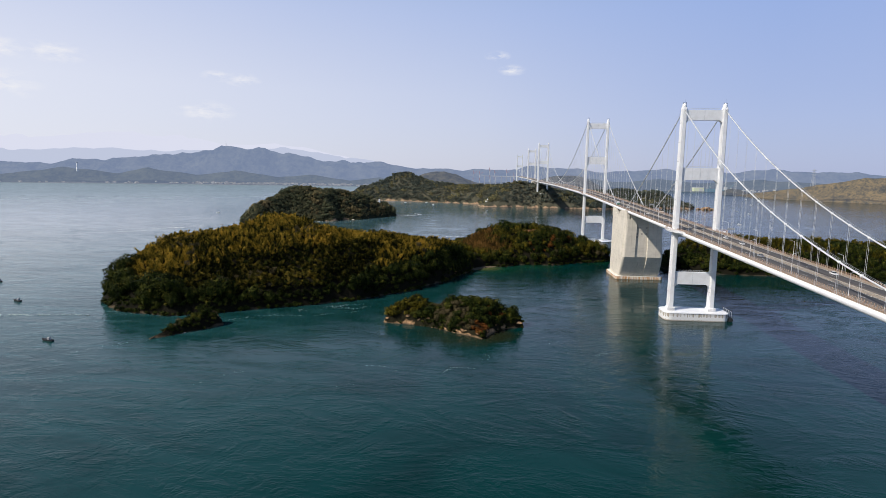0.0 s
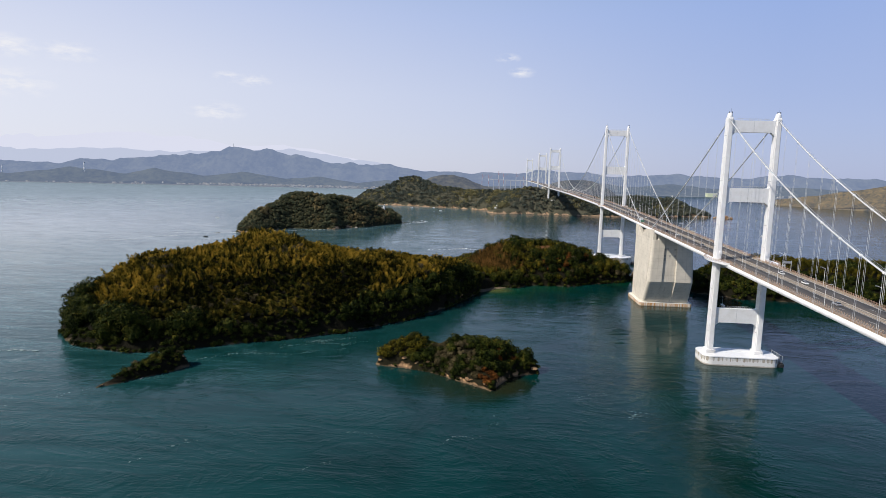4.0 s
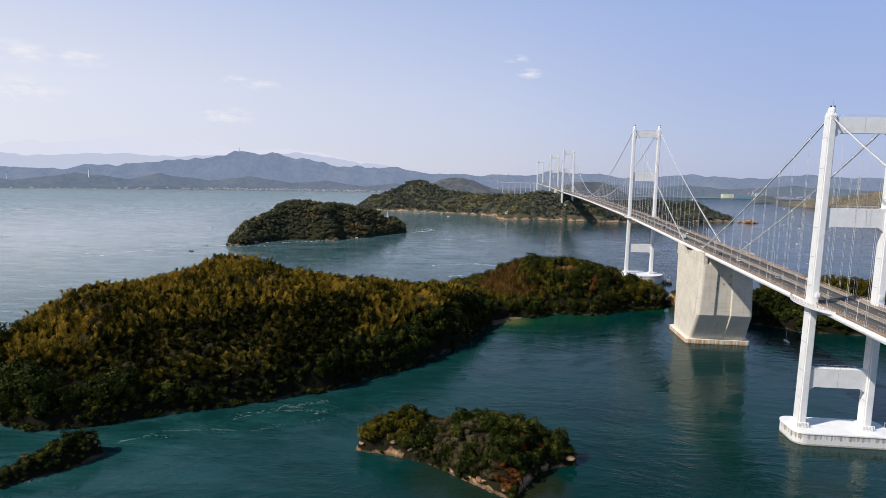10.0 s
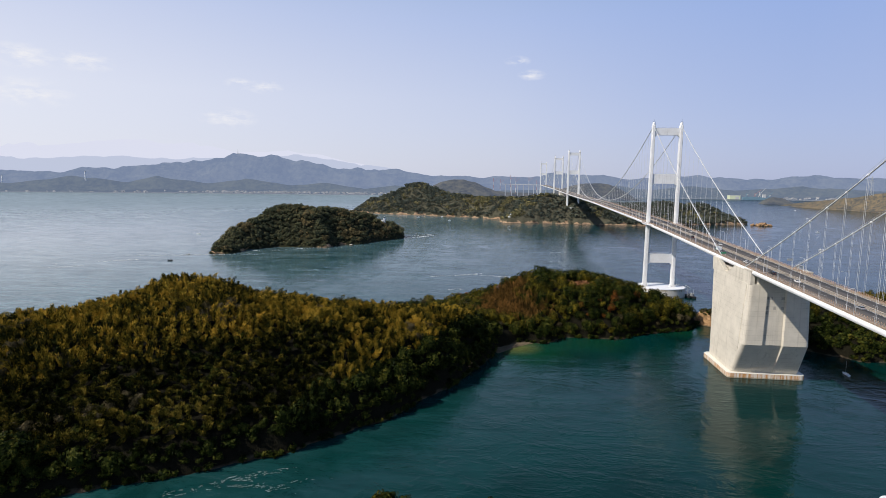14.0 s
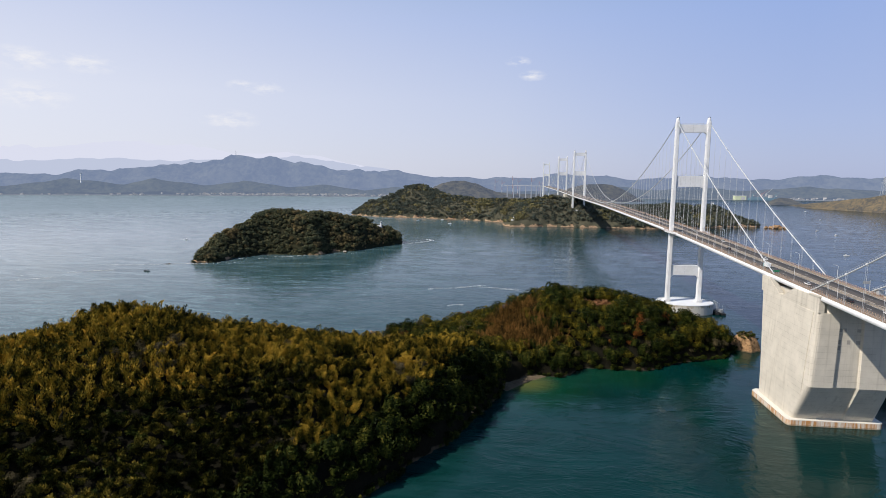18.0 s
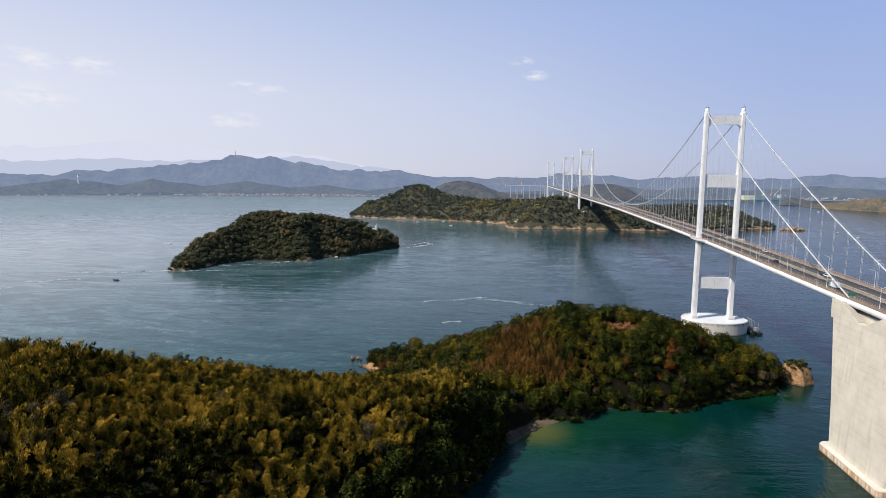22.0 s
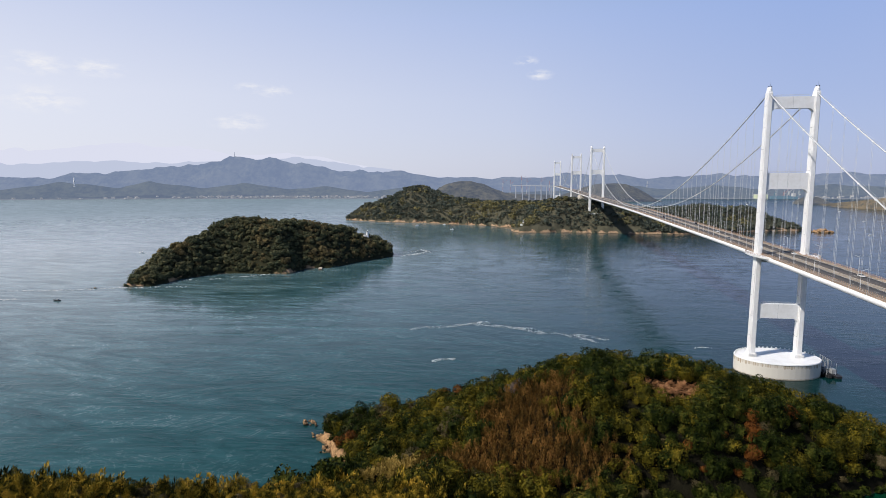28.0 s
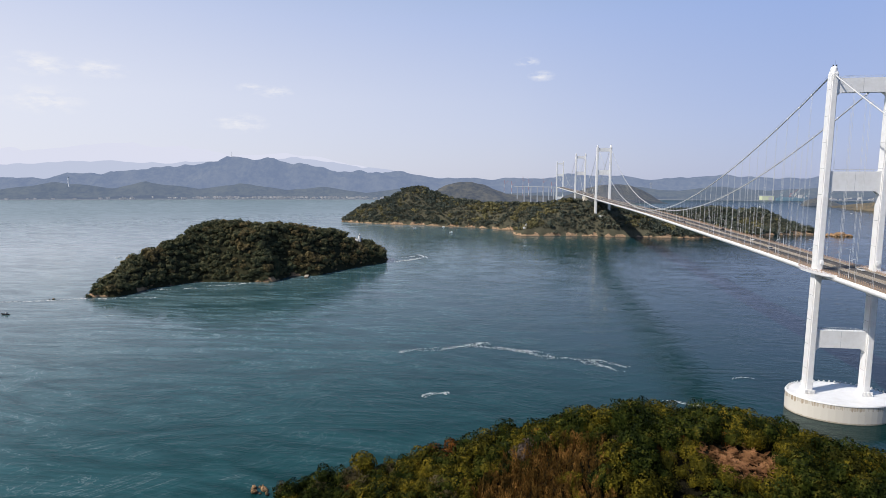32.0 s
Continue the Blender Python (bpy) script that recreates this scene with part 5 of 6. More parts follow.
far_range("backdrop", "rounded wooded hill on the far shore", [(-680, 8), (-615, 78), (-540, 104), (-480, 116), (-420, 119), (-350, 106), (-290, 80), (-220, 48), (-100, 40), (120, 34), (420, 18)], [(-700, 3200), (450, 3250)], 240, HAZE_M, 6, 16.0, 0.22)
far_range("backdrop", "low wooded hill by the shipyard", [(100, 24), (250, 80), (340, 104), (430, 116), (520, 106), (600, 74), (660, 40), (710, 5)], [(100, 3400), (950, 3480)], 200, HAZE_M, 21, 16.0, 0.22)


# ---------- things on the bridge ----------
def street_lamp():
    t = empty("street_lamp", "slim white street lamp on the bridge edge", "street lamp", "bridge lamps")
    part("pole", rod(B(), (0, 0, 0), (0, 0, 9.0), 0.1, 0.06, 6), WHITE, t)
    part("arm", rod(B(), (0, 0, 8.9), (-1.8, 0, 9.5), 0.07, None, 5), WHITE, t)
    part("head", box(B(), (-2.1, 0, 9.55), (1.0, 0.4, 0.22), 0.06), PALE, t)
    return t


lamp = street_lamp()
places = [(s, y) for y in np.arange(-360, 1400, 42.0) for s in (-1, 1) if min(abs(y - q) for q in CAP) > 9]
for k, (s, y) in enumerate(places):
    m = Matrix.Translation((float(axis_x(y)) + s * 11.05, y, rz(y) + 0.25)) @ Matrix.Rotation(0 if s > 0 else math.pi, 4, 'Z')
    if k == 0:
        lamp.matrix_basis = m
    else:
        copy_thing(lamp, m)


def car(colour, label, van=False):
    t = empty("car", label, "car", "cars on the bridge")
    paint = painted("car_paint", colour, 0.25, 0.03)
    h = 0.55 if van else 0.0
    bm = B()
    prof = [(-2.1, 0.32), (2.1, 0.32), (2.15, 0.62), (1.95, 0.86), (1.0 + h, 0.95), (-2.0, 0.98), (-2.15, 0.7)]
    loft(bm, [[(x, y, z) for y, z in prof] for x in (-0.84, 0.84)])
    bmesh.ops.bevel(bm, geom=list(bm.edges), offset=0.06, segments=2, affect='EDGES')
    part("body", bm, paint, t)
    bm = B()
    prof = [(-2.0 if van else -1.75, 0.95), (1.05 + h, 0.95), (0.3 + h, 1.45 + h * .7), (-1.3 - h, 1.47 + h * .7)]
    loft(bm, [[(x * (1 if z < 1 else 0.84), y, z) for y, z in prof] for x in (-0.78, 0.78)])
    part("cabin", bm, GLASS, t, "dark glazed cabin")
    part("roof", box(B(), (0, -0.5, 1.47 + h * .7), (1.26, 1.7 + h, 0.07), 0.03), paint, t)
    for x in (-0.78, 0.78):
        for y in (-1.3, 1.3):
            w = part("wheel", rod(B(), (x - 0.1, y, 0.32), (x + 0.1, y, 0.32), 0.32, None, 14), DARK, t)
            part("rim", rod(B(), (x - 0.115, y, 0.32), (x + 0.115, y, 0.32), 0.18, None, 10), PALE, w)
    for x in (-0.6, 0.6):
        part("headlight", box(B(), (x, 2.1, 0.68), (0.34, 0.08, 0.14), 0.03), PALE, t)
        part("tail_light", box(B(), (x, -2.12, 0.74), (0.3, 0.06, 0.14), 0.02), BRICKRED, t)
    return t


def park(t, y, off):
    """Stands a vehicle on the road at a place and an offset across it; the left side drives away from y's start."""
    slope = math.atan((rz(y + 3) - rz(y - 3)) / 6)
    t.matrix_basis = Matrix.Translation((float(axis_x(y)) + off, y, rz(y) + 0.125)) @ Matrix.Rotation(0 if off < 0 else math.pi, 4, 'Z') @ Matrix.Rotation(slope if off < 0 else -slope, 4, 'X')


white_car, dark_car, grey_car = car((0.75, 0.75, 0.74), "white hatchback on the bridge road"), car((0.03, 0.03, 0.035), "black car on the bridge road", True), car((0.3, 0.32, 0.35), "grey saloon on the bridge road")
park(white_car, 118, -4.2), park(dark_car, 140, -7.6), park(grey_car, 62, -4.0)
for src, y, off in ((white_car, 178, -7.8), (white_car, 258, 4.2), (dark_car, 300, -4.3), (white_car, 420, 7.8), (grey_car, 505, -4.2), (white_car, 560, 4.0), (dark_car, 640, 7.8), (white_car, -38, 4.3), (white_car, -62, 4.4), (grey_car, -105, -4.2),
                    (white_car, -150, 7.7), (dark_car, 730, -4.2), (white_car, 820, -7.8), (white_car, 345, 7.6)):
    c = copy_thing(src, Matrix.Identity(4))
    park(c, y, off)


def lorry():
    t = empty("lorry", "small box lorry with a white body", "lorry", "cars on the bridge")
    part("cargo_box", box(B(), (0, -1.0, 2.0), (2.2, 4.4, 2.3), 0.06), WHITE, t)
    part("cab", box(B(), (0, 2.1, 1.4), (2.0, 1.6, 1.9), 0.15), TEAL, t)
    part("windscreen", box(B(), (0, 2.86, 1.75), (1.7, 0.1, 0.8), 0.04), GLASS, t)
    part("chassis", box(B(), (0, -0.2, 0.65), (1.8, 5.6, 0.35), 0.04), GREY, t)
    for x in (-0.85, 0.85):
        for y in (-2.2, 1.9):
            part("wheel", rod(B(), (x - 0.14, y, 0.45), (x + 0.14, y, 0.45), 0.45, None, 14), DARK, t)
    return t


park(lorry(), 228, -7.6)


def road_sign(y, off, w, h):
    t = empty("road_sign", "grey-backed road sign on a post beside the carriageway", "road sign", "", (float(axis_x(y)) + off, y, rz(y) + 0.25))
    part("post", rod(B(), (0, 0, 0), (0, 0, 6.5), 0.14, None, 8), PALE, t)
    part("panel", box(B(), (-w / 2, 0, 6.2 - h / 2), (w, 0.12, h), 0.04), GREY, t, "plain grey back of the sign")
    part("bracket", box(B(), (-w / 2, 0.1, 6.2 - h / 2), (w * 0.9, 0.1, 0.12)), PALE, t)


road_sign(-32, 11.8, 4.6, 1.2)
road_sign(160, 12.4, 3.4, 1.4)
GREEN = painted("green_sign_face", (0.02, 0.2, 0.1), 0.5)
guide = empty("road_sign", "small green road sign above the anchorage", "road sign", "", (float(axis_x(204)) - 12.4, 204, rz(204) + 0.25))
for gx in (-1.2, 1.2):
    part("post", rod(B(), (gx, 0, 0), (gx, 0, 2.6), 0.09, None, 8), PALE, guide)
part("panel", box(B(), (0, -0.12, 2.1), (3.4, 0.1, 1.2), 0.03), GREEN, guide, "plain green sign face")
gantry = empty("equipment_cabin", "small grey equipment cabin on the walkway", "cabin", "", (float(axis_x(158)) + 15.6, 158, rz(158) + 0.2))
part("cabin_body", box(B(), (0, 0, 1.2), (2.4, 4.0, 2.4), 0.05), PALE, gantry)
part("roof", box(B(), (0, 0, 2.5), (2.8, 4.4, 0.2), 0.04), GREY, gantry)
part("door", box(B(), (-1.22, 0.6, 1.05), (0.06, 0.9, 2.0), 0.02), GREY, gantry)


# ---------- boats, lights, buildings ----------
def fishing_boat(label, scale=1.0, hull_mat=None, cabin_mat=None):
    t = empty("fishing_boat", label, "boat", "boats")
    bm = B()
    rings = []
    for y, w, lo, hi in ((-4.6, 1.1, -0.2, 0.9), (-3, 1.35, -0.4, 0.9), (0, 1.45, -0.45, 1.0), (2.6, 1.1, -0.35, 1.25), (4.4, 0.4, 0.0, 1.6), (5.0, 0.06, 0.5, 1.75)):
        rings.append([(-w, y, hi), (-w * 0.75, y, lo + 0.25), (0, y, lo), (w * 0.75, y, lo + 0.25), (w, y, hi)])
    loft(bm, rings)
    bmesh.ops.scale(bm, vec=(scale,) * 3, verts=bm.verts)
    part("hull", bm, hull_mat or WHITE, t)
    part("cabin", bmesh_scaled(box(B(), (0, -1.2, 1.8), (1.6, 2.2, 1.7), 0.12), scale), cabin_mat or WHITE, t)
    part("window", bmesh_scaled(box(B(), (0, -0.08, 2.1), (1.3, 0.06, 0.6), 0.02), scale), GLASS, t)
    part("mast", bmesh_scaled(rod(B(), (0, -2.6, 0.9), (0, -2.6, 5.0), 0.07, 0.04, 6), scale), PALE, t)
    part("deck_rail", bmesh_scaled(rod(B(), (-1.0, 2.2, 1.7), (1.0, 2.2, 1.7), 0.05, None, 5), scale), PALE, t)
    return t


def bmesh_scaled(bm, k):
    bmesh.ops.scale(bm, vec=(k, k, k), verts=bm.verts)
    return bm


boat = fishing_boat("small dark fishing boat drifting on the tide", 0.85, DARK, GREY)
boat.matrix_basis = pose(-520, -11, 0.1, 0, 0, 75)
for x, y, r in ((-420, -104, 80), (-597, 58, 60), (-648, 560, 90)):
    copy_thing(boat, pose(x, y, 0.1, 0, 0, r))
launch = fishing_boat("small white motor boat on the strait", 0.95)
launch.matrix_basis = pose(-815, 935, 0.1, 0, 0, 100)
for x, y, r in ((626, 1307, -95), (-366, 1628, 80), (-327, 1471, 95), (-437, 1579, 110), (646, 1431, -80), (420, 900, -100), (900, 1900, -90), (1150, 2500, 80), (-900, 1500, 60)):
    copy_thing(launch, pose(x, y, 0.1, 0, 0, r))


def yacht():
    t = empty("sailing_yacht", "small moored sailing yacht with a bare mast", "boat", "boats", (54, 175, 0.1))
    bm = B()
    loft(bm, [[(-w, y, hi), (-w * 0.6, y, -0.2), (0, y, -0.4), (w * 0.6, y, -0.2), (w, y, hi)] for y, w, hi in ((-3.6, 0.8, 0.7), (-1, 1.2, 0.7), (1.5, 1.0, 0.8), (3.8, 0.08, 1.0))])
    part("hull", bm, WHITE, t)
    part("mast", rod(B(), (0, 0.6, 0.6), (0, 0.6, 9.0), 0.09, 0.05, 6), PALE, t)
    part("boom", rod(B(), (0, 0.5, 1.7), (0, -2.8, 1.7), 0.07, None, 6), PALE, t)
    part("cabin", box(B(), (0, 0, 1.0), (1.2, 2.4, 0.6), 0.15), WHITE, t)


yacht()


def moored_tug(x, y, label):
    t = fishing_boat(label, 1.8, DARK, GREY)
    t.matrix_basis = pose(x, y, 0.1, 0, 0, 10)


moored_tug(34.0, 416, "dark work boat lying against the round pier")


def lighthouse(x, y, z, h, label):
    t = empty("lighthouse", label, "lighthouse", "", (x, y, z))
    part("tower", rod(B(), (0, 0, -2), (0, 0, h), 2.3, 1.9, 20), WHITE, t)
    part("gallery", rod(B(), (0, 0, h), (0, 0, h + 0.4), 2.1, None, 20), WHITE, t)
    part("lantern", rod(B(), (0, 0, h + 0.4), (0, 0, h + 2.4), 1.0, None, 12), GLASS, t, "glazed lantern room")
    part("dome", rod(B(), (0, 0, h + 2.4), (0, 0, h + 3.6), 1.2, 0.1, 14), WHITE, t)
    part("keeper_house", box(B(), (-4.5, 0, 1.0), (5.5, 5, 4.5), 0.1), WHITE, t)


gz = lambda land, x, y: float(land.height(np.array([float(x)]), np.array([float(y)]))[0])
lighthouse(-414, 950, gz(mid, -414, 950) + 1.0, 8, "white lighthouse on the end of the humped island")
lighthouse(455, 1640, gz(far, 455, 1640) + 4, 9, "white lighthouse above the wooded ridge")
lighthouse(-146, 1424, gz(far, -146, 1424), 8, "small white light beacon on the rocky point")

jetty = empty("jetty", "low concrete jetty below the wooded slope", "jetty", "", (-452, 812, 0))
part("slab", box(B(), (6, -8, 0.9), (5, 22, 1.2), 0.1, 0.3), PLINTH, jetty)
part("ramp", box(B(), (0, 4, 1.3), (14, 5, 1.4), 0.1), PLINTH, jetty)


def pylon(x, y, z, h):
    t = empty("power_pylon", "grey lattice power pylon on the headland", "pylon", "", (x, y, z))
    bm = B()
    w = h * 0.09
    for a, b in ((-1, -1), (1, -1), (1, 1), (-1, 1)):
        rod(bm, (a * w, b * w, 0), (a * w * 0.2, b * w * 0.2, h), 0.6, 0.4, 4)
    part("legs", bm, PALE, t)
    for k in range(7):
        u0, u1 = k / 7, (k + 1) / 7
        bm = B()
        for s in (-1, 1):
            f0, f1 = w * (1 - 0.8 * u0), w * (1 - 0.8 * u1)
            rod(bm, (s * f0, -f0, u0 * h), (-s * f1, -f1, u1 * h), 0.3, None, 4)
        part("brace", bm, PALE, t)
    for u in (0.68, 0.8, 0.92):
        part("cross_arm", rod(B(), (-h * 0.13, 0, u * h), (h * 0.13, 0, u * h), 0.5, None, 4), PALE, t)


pylon(1493, 2552, 70, 88)
pylon(800, 4300, 30, 90)


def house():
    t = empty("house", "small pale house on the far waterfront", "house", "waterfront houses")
    part("wall", box(B(), (0, 0, 4), (14, 12, 8)), HAZY_WALL, t)
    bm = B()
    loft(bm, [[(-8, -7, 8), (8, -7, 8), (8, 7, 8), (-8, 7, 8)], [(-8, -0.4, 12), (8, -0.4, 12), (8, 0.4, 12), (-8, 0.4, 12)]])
    part("roof", bm, HAZY_ROOF, t, "grey tiled roof")
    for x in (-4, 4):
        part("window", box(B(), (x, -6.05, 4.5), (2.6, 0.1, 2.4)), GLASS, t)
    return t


# Waterfront colours, paled by haze mixed in as a faint glow
HAZY_WALL = haze_painted("hazy_house_walls", (0.5, 0.49, 0.46), (0.7, 0.68, 0.64), (0.36, 0.4, 0.5), 0.35)
FAR_RED = haze_painted("hazy_red_paint", (0.3, 0.08, 0.06), (0.36, 0.1, 0.08), (0.36, 0.36, 0.45), 0.45)
HAZY_LIME = haze_painted("hazy_lime_sheet", (0.6, 0.66, 0.36), (0.66, 0.7, 0.42), (0.52, 0.57, 0.5), 0.5)
HAZY_STONE = haze_painted("hazy_concrete", (0.24, 0.24, 0.24), (0.36, 0.36, 0.36), (0.36, 0.4, 0.5), 0.55)
HAZY_BLUE = haze_painted("hazy_blue_paint", (0.1, 0.2, 0.24), (0.14, 0.26, 0.3), (0.2, 0.28, 0.4), 0.4)
HAZY_ROOF = haze_painted("hazy_house_roofs", (0.16, 0.16, 0.17), (0.3, 0.26, 0.24), (0.32, 0.37, 0.47), 0.4)
rng = np.random.default_rng(4)
first = house()
sx, sy = np.array(SHORE, float).T
spots = [(float(np.clip(rng.normal(-1750, 430), -2750, -1000)), rng.uniform(4, 110)) for _ in range(230)] + [(rng.uniform(-4600, -2700), rng.uniform(8, 30)) for _ in range(16)] + [(rng.uniform(1860, 2700), rng.uniform(10, 120)) for _ in range(60)] + [(rng.uniform(-1150, 0), rng.uniform(10, 60)) for _ in range(24)]
for k, (x, v) in enumerate(spots):
    m = Matrix.Translation((x, float(np.interp(x, sx, sy)) - 42 - v * 0.3, 1.0 + v * 0.12)) @ Matrix.Rotation(rng.uniform(-0.5, 0.5), 4, 'Z') @ Matrix.Diagonal((rng.uniform(0.6, 1.5), rng.uniform(0.7, 1.1), rng.uniform(0.45, 0.95), 1))
    if k == 0:
        first.matrix_basis = m
    else:
        o = copy_thing(first, m)
        o.scale = m.to_scale()
# the quay stone carries the same glowing haze veil
quay = raw("quay", *(lambda b: (b[0], b[1]))((lambda xs: (np.array([(x, float(np.interp(x, sx, sy)) + o, z) for x in xs for o, z in ((-110, -2), (-110, 2.0), (20, 4.0))]), [(i * 3 + j, (i + 1) * 3 + j, (i + 1) * 3 + j + 1, i * 3 + j + 1) for i in range(len(xs) - 1) for j in (0, 1)]))(np.arange(-4700, 2800, 60.0))), haze_painted("hazy_quay_stone", (0.1, 0.11, 0.1), (0.26, 0.25, 0.22), (0.25, 0.3, 0.42), 0.5))
tagged(quay, "pale grey waterfront strip along the far shore", "quay", "", "structure")


def chimney(x, y, z, h, r, label):
    t = empty("tower_block", label, "tower", "", (x, y, z))
    part("shaft", rod(B(), (0, 0, -20), (0, 0, h), r, r * 0.8, 12), WHITE, t)
    part("cap", rod(B(), (0, 0, h), (0, 0, h + 4), r * 1.1, None, 12), PALE, t)


chimney(-3140, 3550, 102, 44, 5.5, "tall white tower standing on the far hills")
chimney(-3660, 3410, 84, 28, 3.6, "white tower on the far hills")
mast = empty("radio_mast", "thin radio mast on the highest summit", "mast", "", (-2274, 4125, 298))
part("pole", rod(B(), (0, 0, 0), (0, 0, 42), 2.6, 1.0, 6), PALE, mast)
part("building", box(B(), (8, 0, 4), (24, 10, 10), 0.5), PALE, mast)

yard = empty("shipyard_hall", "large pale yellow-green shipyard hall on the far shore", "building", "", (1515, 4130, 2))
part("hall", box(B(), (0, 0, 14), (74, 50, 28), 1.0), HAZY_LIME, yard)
part("roof", box(B(), (0, 0, 29), (77, 53, 2.4), 0.5), HAZY_WALL, yard)
part("door", box(B(), (14, -25.5, 11), (24, 1.2, 20)), HAZY_WALL, yard)


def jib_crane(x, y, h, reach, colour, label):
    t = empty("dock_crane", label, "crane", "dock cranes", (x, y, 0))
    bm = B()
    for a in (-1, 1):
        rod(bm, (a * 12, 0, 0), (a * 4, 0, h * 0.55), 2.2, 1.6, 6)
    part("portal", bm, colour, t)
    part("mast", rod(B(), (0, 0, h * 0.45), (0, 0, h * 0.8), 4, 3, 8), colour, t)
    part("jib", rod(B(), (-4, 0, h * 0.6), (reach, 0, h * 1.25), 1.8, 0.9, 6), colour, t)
    part("cab", box(B(), (3, 0, h * 0.62), (9, 8, 8), 0.5), HAZY_WALL, t)


for x, h, rch, colour in ((1600, 58, 30, HAZY_BLUE), (1657, 60, 44, FAR_RED), (1689, 68, 40, HAZY_WALL), (1755, 50, 26, HAZY_BLUE)):
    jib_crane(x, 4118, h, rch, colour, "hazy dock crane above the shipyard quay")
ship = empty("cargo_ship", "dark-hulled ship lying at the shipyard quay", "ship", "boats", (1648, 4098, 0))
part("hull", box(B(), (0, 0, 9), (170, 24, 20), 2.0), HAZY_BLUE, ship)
part("bridge_house", box(B(), (62, 0, 28), (20, 20, 24), 0.8), HAZY_WALL, ship)
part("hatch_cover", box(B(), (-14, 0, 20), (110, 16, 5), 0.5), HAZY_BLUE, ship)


# viaduct and striped cranes where the far bridge comes ashore
via = empty("viaduct", "pale concrete viaduct curving ashore behind the last tower", "viaduct", "", (47, 2930, 0))
ts = np.linspace(0, 1, 25)
vx = -215 * ts ** 1.5
vy = 420 * ts
bm = B()
rings = []
for x, y, nx, ny in zip(vx, vy, -np.gradient(vy), np.gradient(vx)):
    k = 9 / math.hypot(nx, ny)
    rings.append([(x + q * nx * k, y + q * ny * k, z) for q, z in ((-1, 95), (1, 95), (1, 98.5), (-1, 98.5))])
loft(bm, rings)
part("road_deck", bm, HAZY_STONE, via)
for i in range(2, 25, 3):
    part("column", rod(B(), (vx[i], vy[i], 0), (vx[i], vy[i], 95), 3.2, 2.6, 10), HAZY_STONE, via)
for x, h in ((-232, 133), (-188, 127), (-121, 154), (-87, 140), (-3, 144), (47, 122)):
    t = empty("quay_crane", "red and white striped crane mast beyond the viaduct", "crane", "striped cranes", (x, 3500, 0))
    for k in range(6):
        part("mast_band", rod(B(), (0, 0, h * k / 6), (0, 0, h * (k + 1) / 6), 1.7, None, 6), FAR_RED if k % 2 else HAZY_WALL, t)
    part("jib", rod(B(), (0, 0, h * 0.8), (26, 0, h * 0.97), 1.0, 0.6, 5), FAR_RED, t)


# ---------- foam on the current ----------
def foam(name, runs, seed, label, material):
    """White dashes in braided strands along bowed lines (x, y, x, y, bow, width, count)."""
    rng = np.random.default_rng(seed)
    out = []
    for x0, y0, x1, y1, bow, width, n in runs:
        far_off = y0 > 800 or x0 < -500
        near_by = y0 < 400
        dx, dy = x1 - x0, y1 - y0
        l = math.hypot(dx, dy)
        m = int(n * (1.4 if near_by else 2.6))
        t, strand = rng.uniform(-0.04, 1.04, m), rng.integers(0, 6, m)
        row = strand * 7.0 + x0
        keep = fbm(t * l, row, 9.0, seed, 3) + 0.5 * fbm(t * l, row * 0, 22.0, seed + 3, 2) > rng.uniform(-0.35, 0.75, m)
        t, strand, row = t[keep], strand[keep], row[keep]
        m = len(t)
        wander = lambda q: bow * 4 * q * (1 - q) + width * (3.2 * fbm(q * l, row, 16.0, seed + 7, 3) + (strand - 2.5) * 0.5 * np.sin(q * 6 + strand + y0))
        off, step = wander(t), 0.5 / l
        slope = (wander(t + step) - off) / 0.5
        off = off + rng.normal(0, (0.12 if near_by else 0.34) * width, m)
        cx, cy = x0 + t * dx - dy / l * off, y0 + t * dy + dx / l * off
        ang = math.atan2(dy, dx) + np.arctan(slope) + rng.normal(0, 0.15, m)
        a, b = rng.uniform(0.35, 1.5, m) ** 1.4, rng.uniform(0.03, 0.16, m)
        a, b = (a * 2.4, b * 5.0) if far_off else (a * 0.8, b * 0.6) if near_by else (a * 0.8, b * 1.9)
        ca, sa = np.cos(ang), np.sin(ang)
        lie = rng.uniform(0.05, 0.4, m)
        for u, v in ((-1, 0), (-0.2, -1), (1, 0.1), (0.1, 1)):
            k = rng.uniform(0.6, 1.1, m)
            out.append(np.stack([cx + (u * a * ca - v * b * sa) * k, cy + (u * a * sa + v * b * ca) * k, lie], 1))
    groups = [np.stack(out[i:i + 4], 1).reshape(-1, 3) for i in range(0, len(out), 4)]
    v = np.concatenate(groups)
    ob = raw(name, v, np.arange(len(v)).reshape(-1, 4), material)
    tagged(ob, label, "foam", "", "stuff")


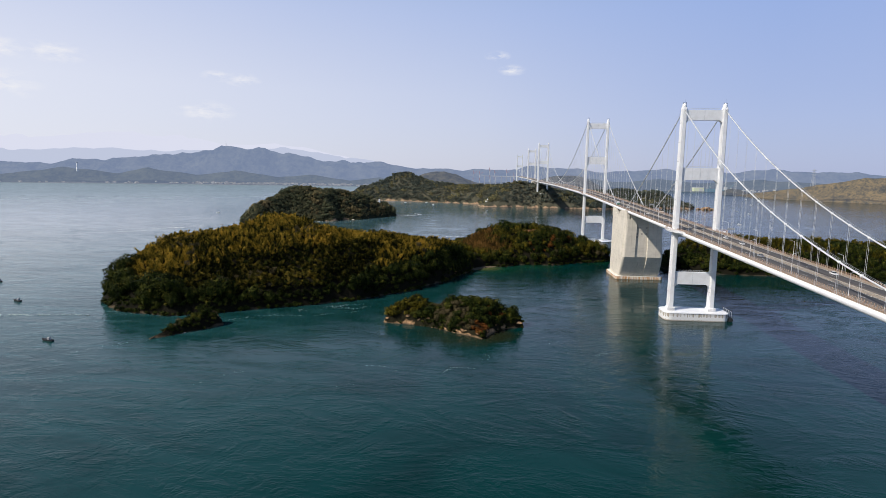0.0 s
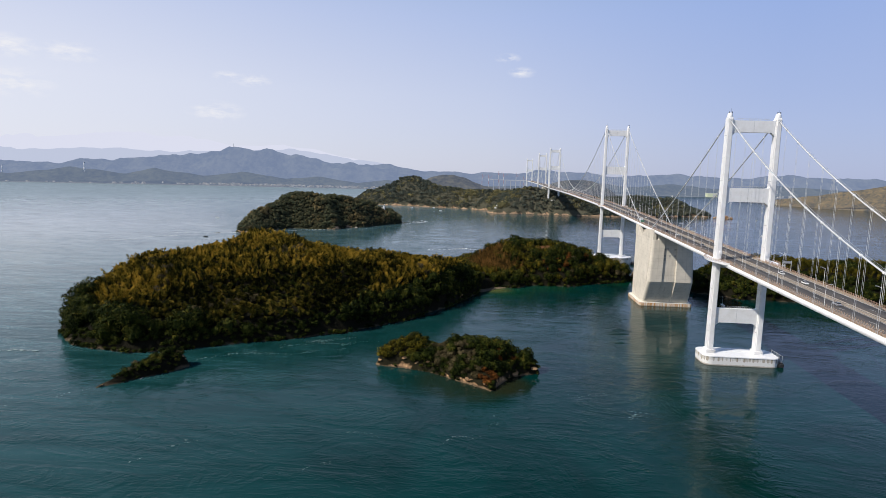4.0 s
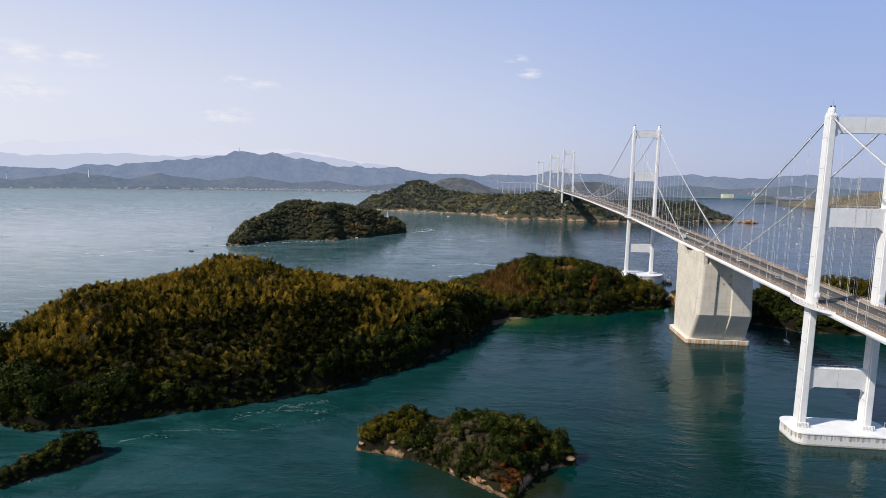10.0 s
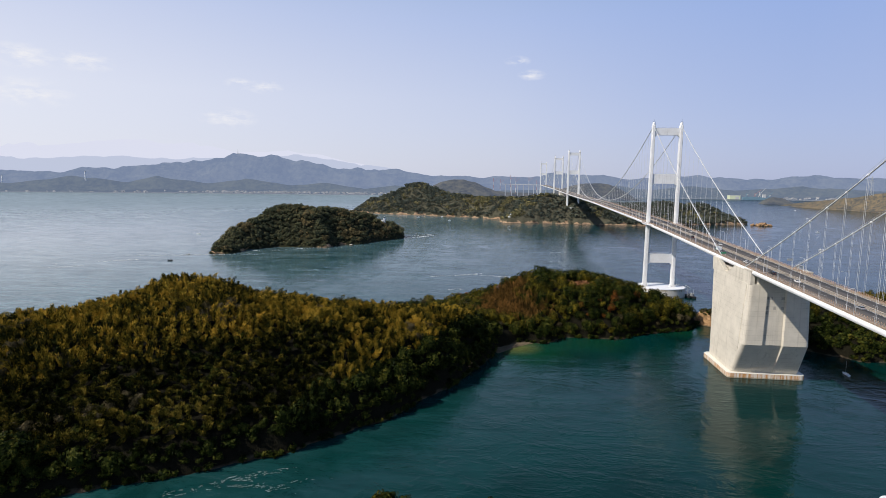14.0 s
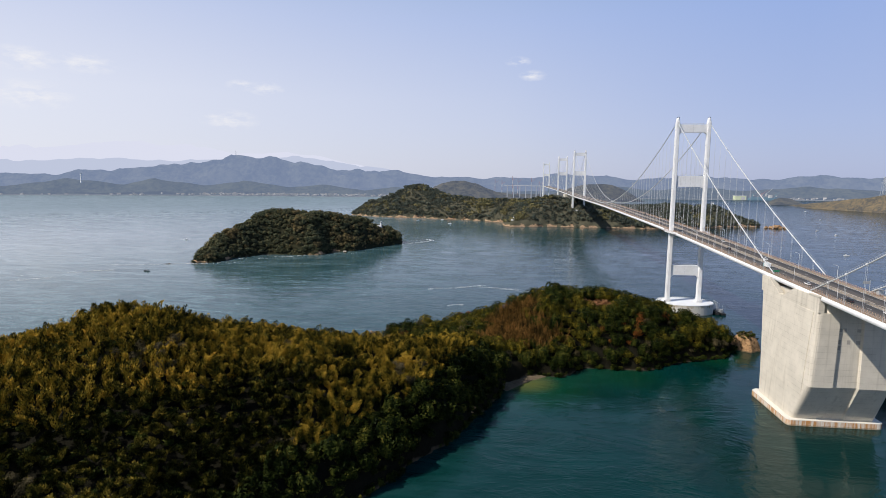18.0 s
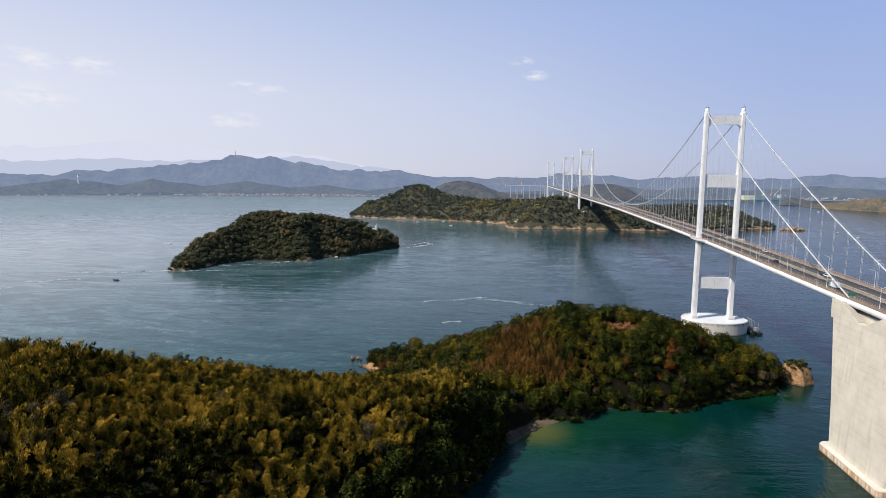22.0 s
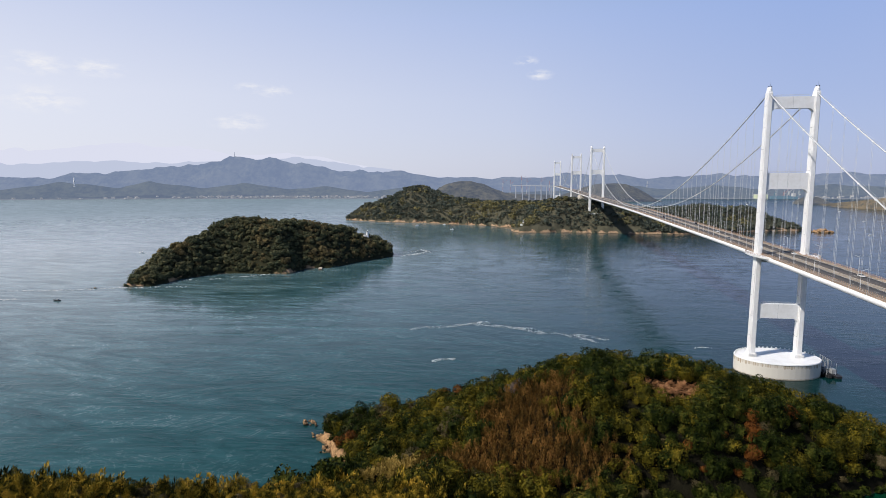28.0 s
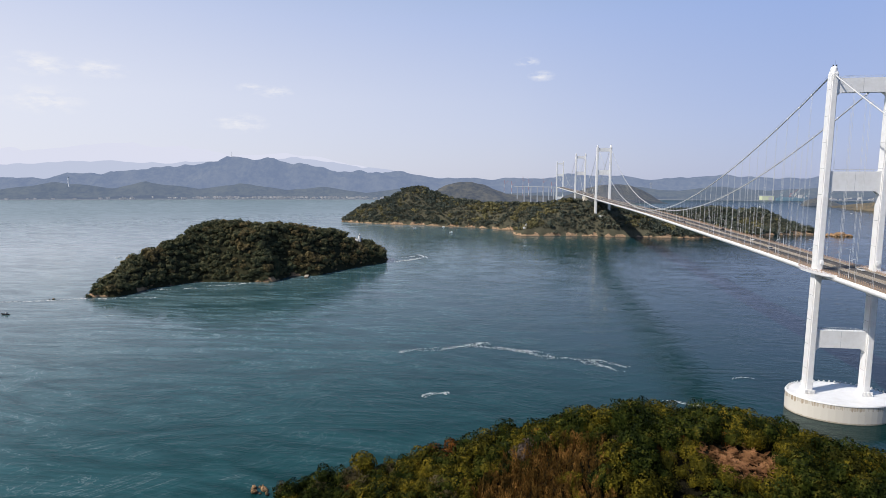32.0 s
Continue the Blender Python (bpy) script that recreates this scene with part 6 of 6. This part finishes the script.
THIN_FOAM = painted("thin_sea_foam", (0.42, 0.52, 0.5), 0.8, 0.4, 1.2)
FOAM = painted("sea_foam", (0.8, 0.81, 0.81), 0.8, 0.25, 1.2)
foam("foam_line", [(-256, 494, -200, 520, 3, 2.2, 420), (-200, 520, -150, 498, 3, 2.6, 480), (-150, 498, -102, 472, 3, 2.2, 330), (-120, 492, -98, 480, 2, 1.5, 120), (-226, 410, -214, 420, 1, 1.5, 140), (-88, 423, -70, 417, 0, 1, 60), (-36, 466, -22, 469, 1, 0.8, 50)], 1, "broken white foam line where currents meet", FOAM)
foam("foam_line", [(-370, 950, -335, 985, -8, 3, 260), (-335, 985, -335, 1040, -12, 3, 260), (-365, 1000, -340, 1020, -6, 2.5, 160), (-740, 600, -630, 634, -4, 2, 200), (-630, 634, -560, 650, 0, 2, 160), (-590, 690, -500, 745, -6, 2, 130), (-500, 735, -420, 790, -8, 2, 110), (-780, 500, -700, 560, 4, 2.5, 200), (-760, 470, -730, 500, 0, 3, 130)], 2, "white wash curling off the island's ends", FOAM)
foam("foam_line", [(-350, -79, -344, -67, 1, 0.8, 260), (-362, -42, -355, -44, 0, 0.6, 120)], 4, "white surf fringing the rocky spit", FOAM)
foam("foam_line", [(-300, -12, -255, 14, 2, 1.5, 200), (-278, -2, -268, 4, 3, 1.2, 110), (-330, -40, -300, -22, 2, 1, 70), (-180, -130, -165, -122, 3, 1.0, 130), (-222, -126, -205, -130, 2, 1.0, 80), (-95, -96, -86, -90, 3, 1.2, 120), (-125, -76, -100, -64, 2, 1.0, 70), (-166, -118, -158, -100, -3, 1.0, 90), (-95, -84, -80, -88, 1, 0.8, 60), (-300, -170, -285, -142, 3, 1.2, 80), (-231, -160, -222, -152, 2, 1.0, 60), (-128, -70, -118, -66, 0, 0.8, 30), (-520, -60, -440, -45, 4, 1.5, 120), (-390, -120, -362, -98, 2, 1.5, 90)], 3, "thin pale eddies on the tidal stream", THIN_FOAM)
foam("foam_line", [(-335, -44, -317, -35, 2, 1, 130), (-321, -33, -294, -26, 3, 1, 160), (-299, -28, -270, -17, -2, 0.8, 170), (-296, -11, -259, 1, 3, 1.4, 200), (-259, -0, -237, 9, 2, 1, 150), (-261, -11, -246, -2, -2, 1, 70)], 6, "pale broken strands of the tidal race below the flank", THIN_FOAM)
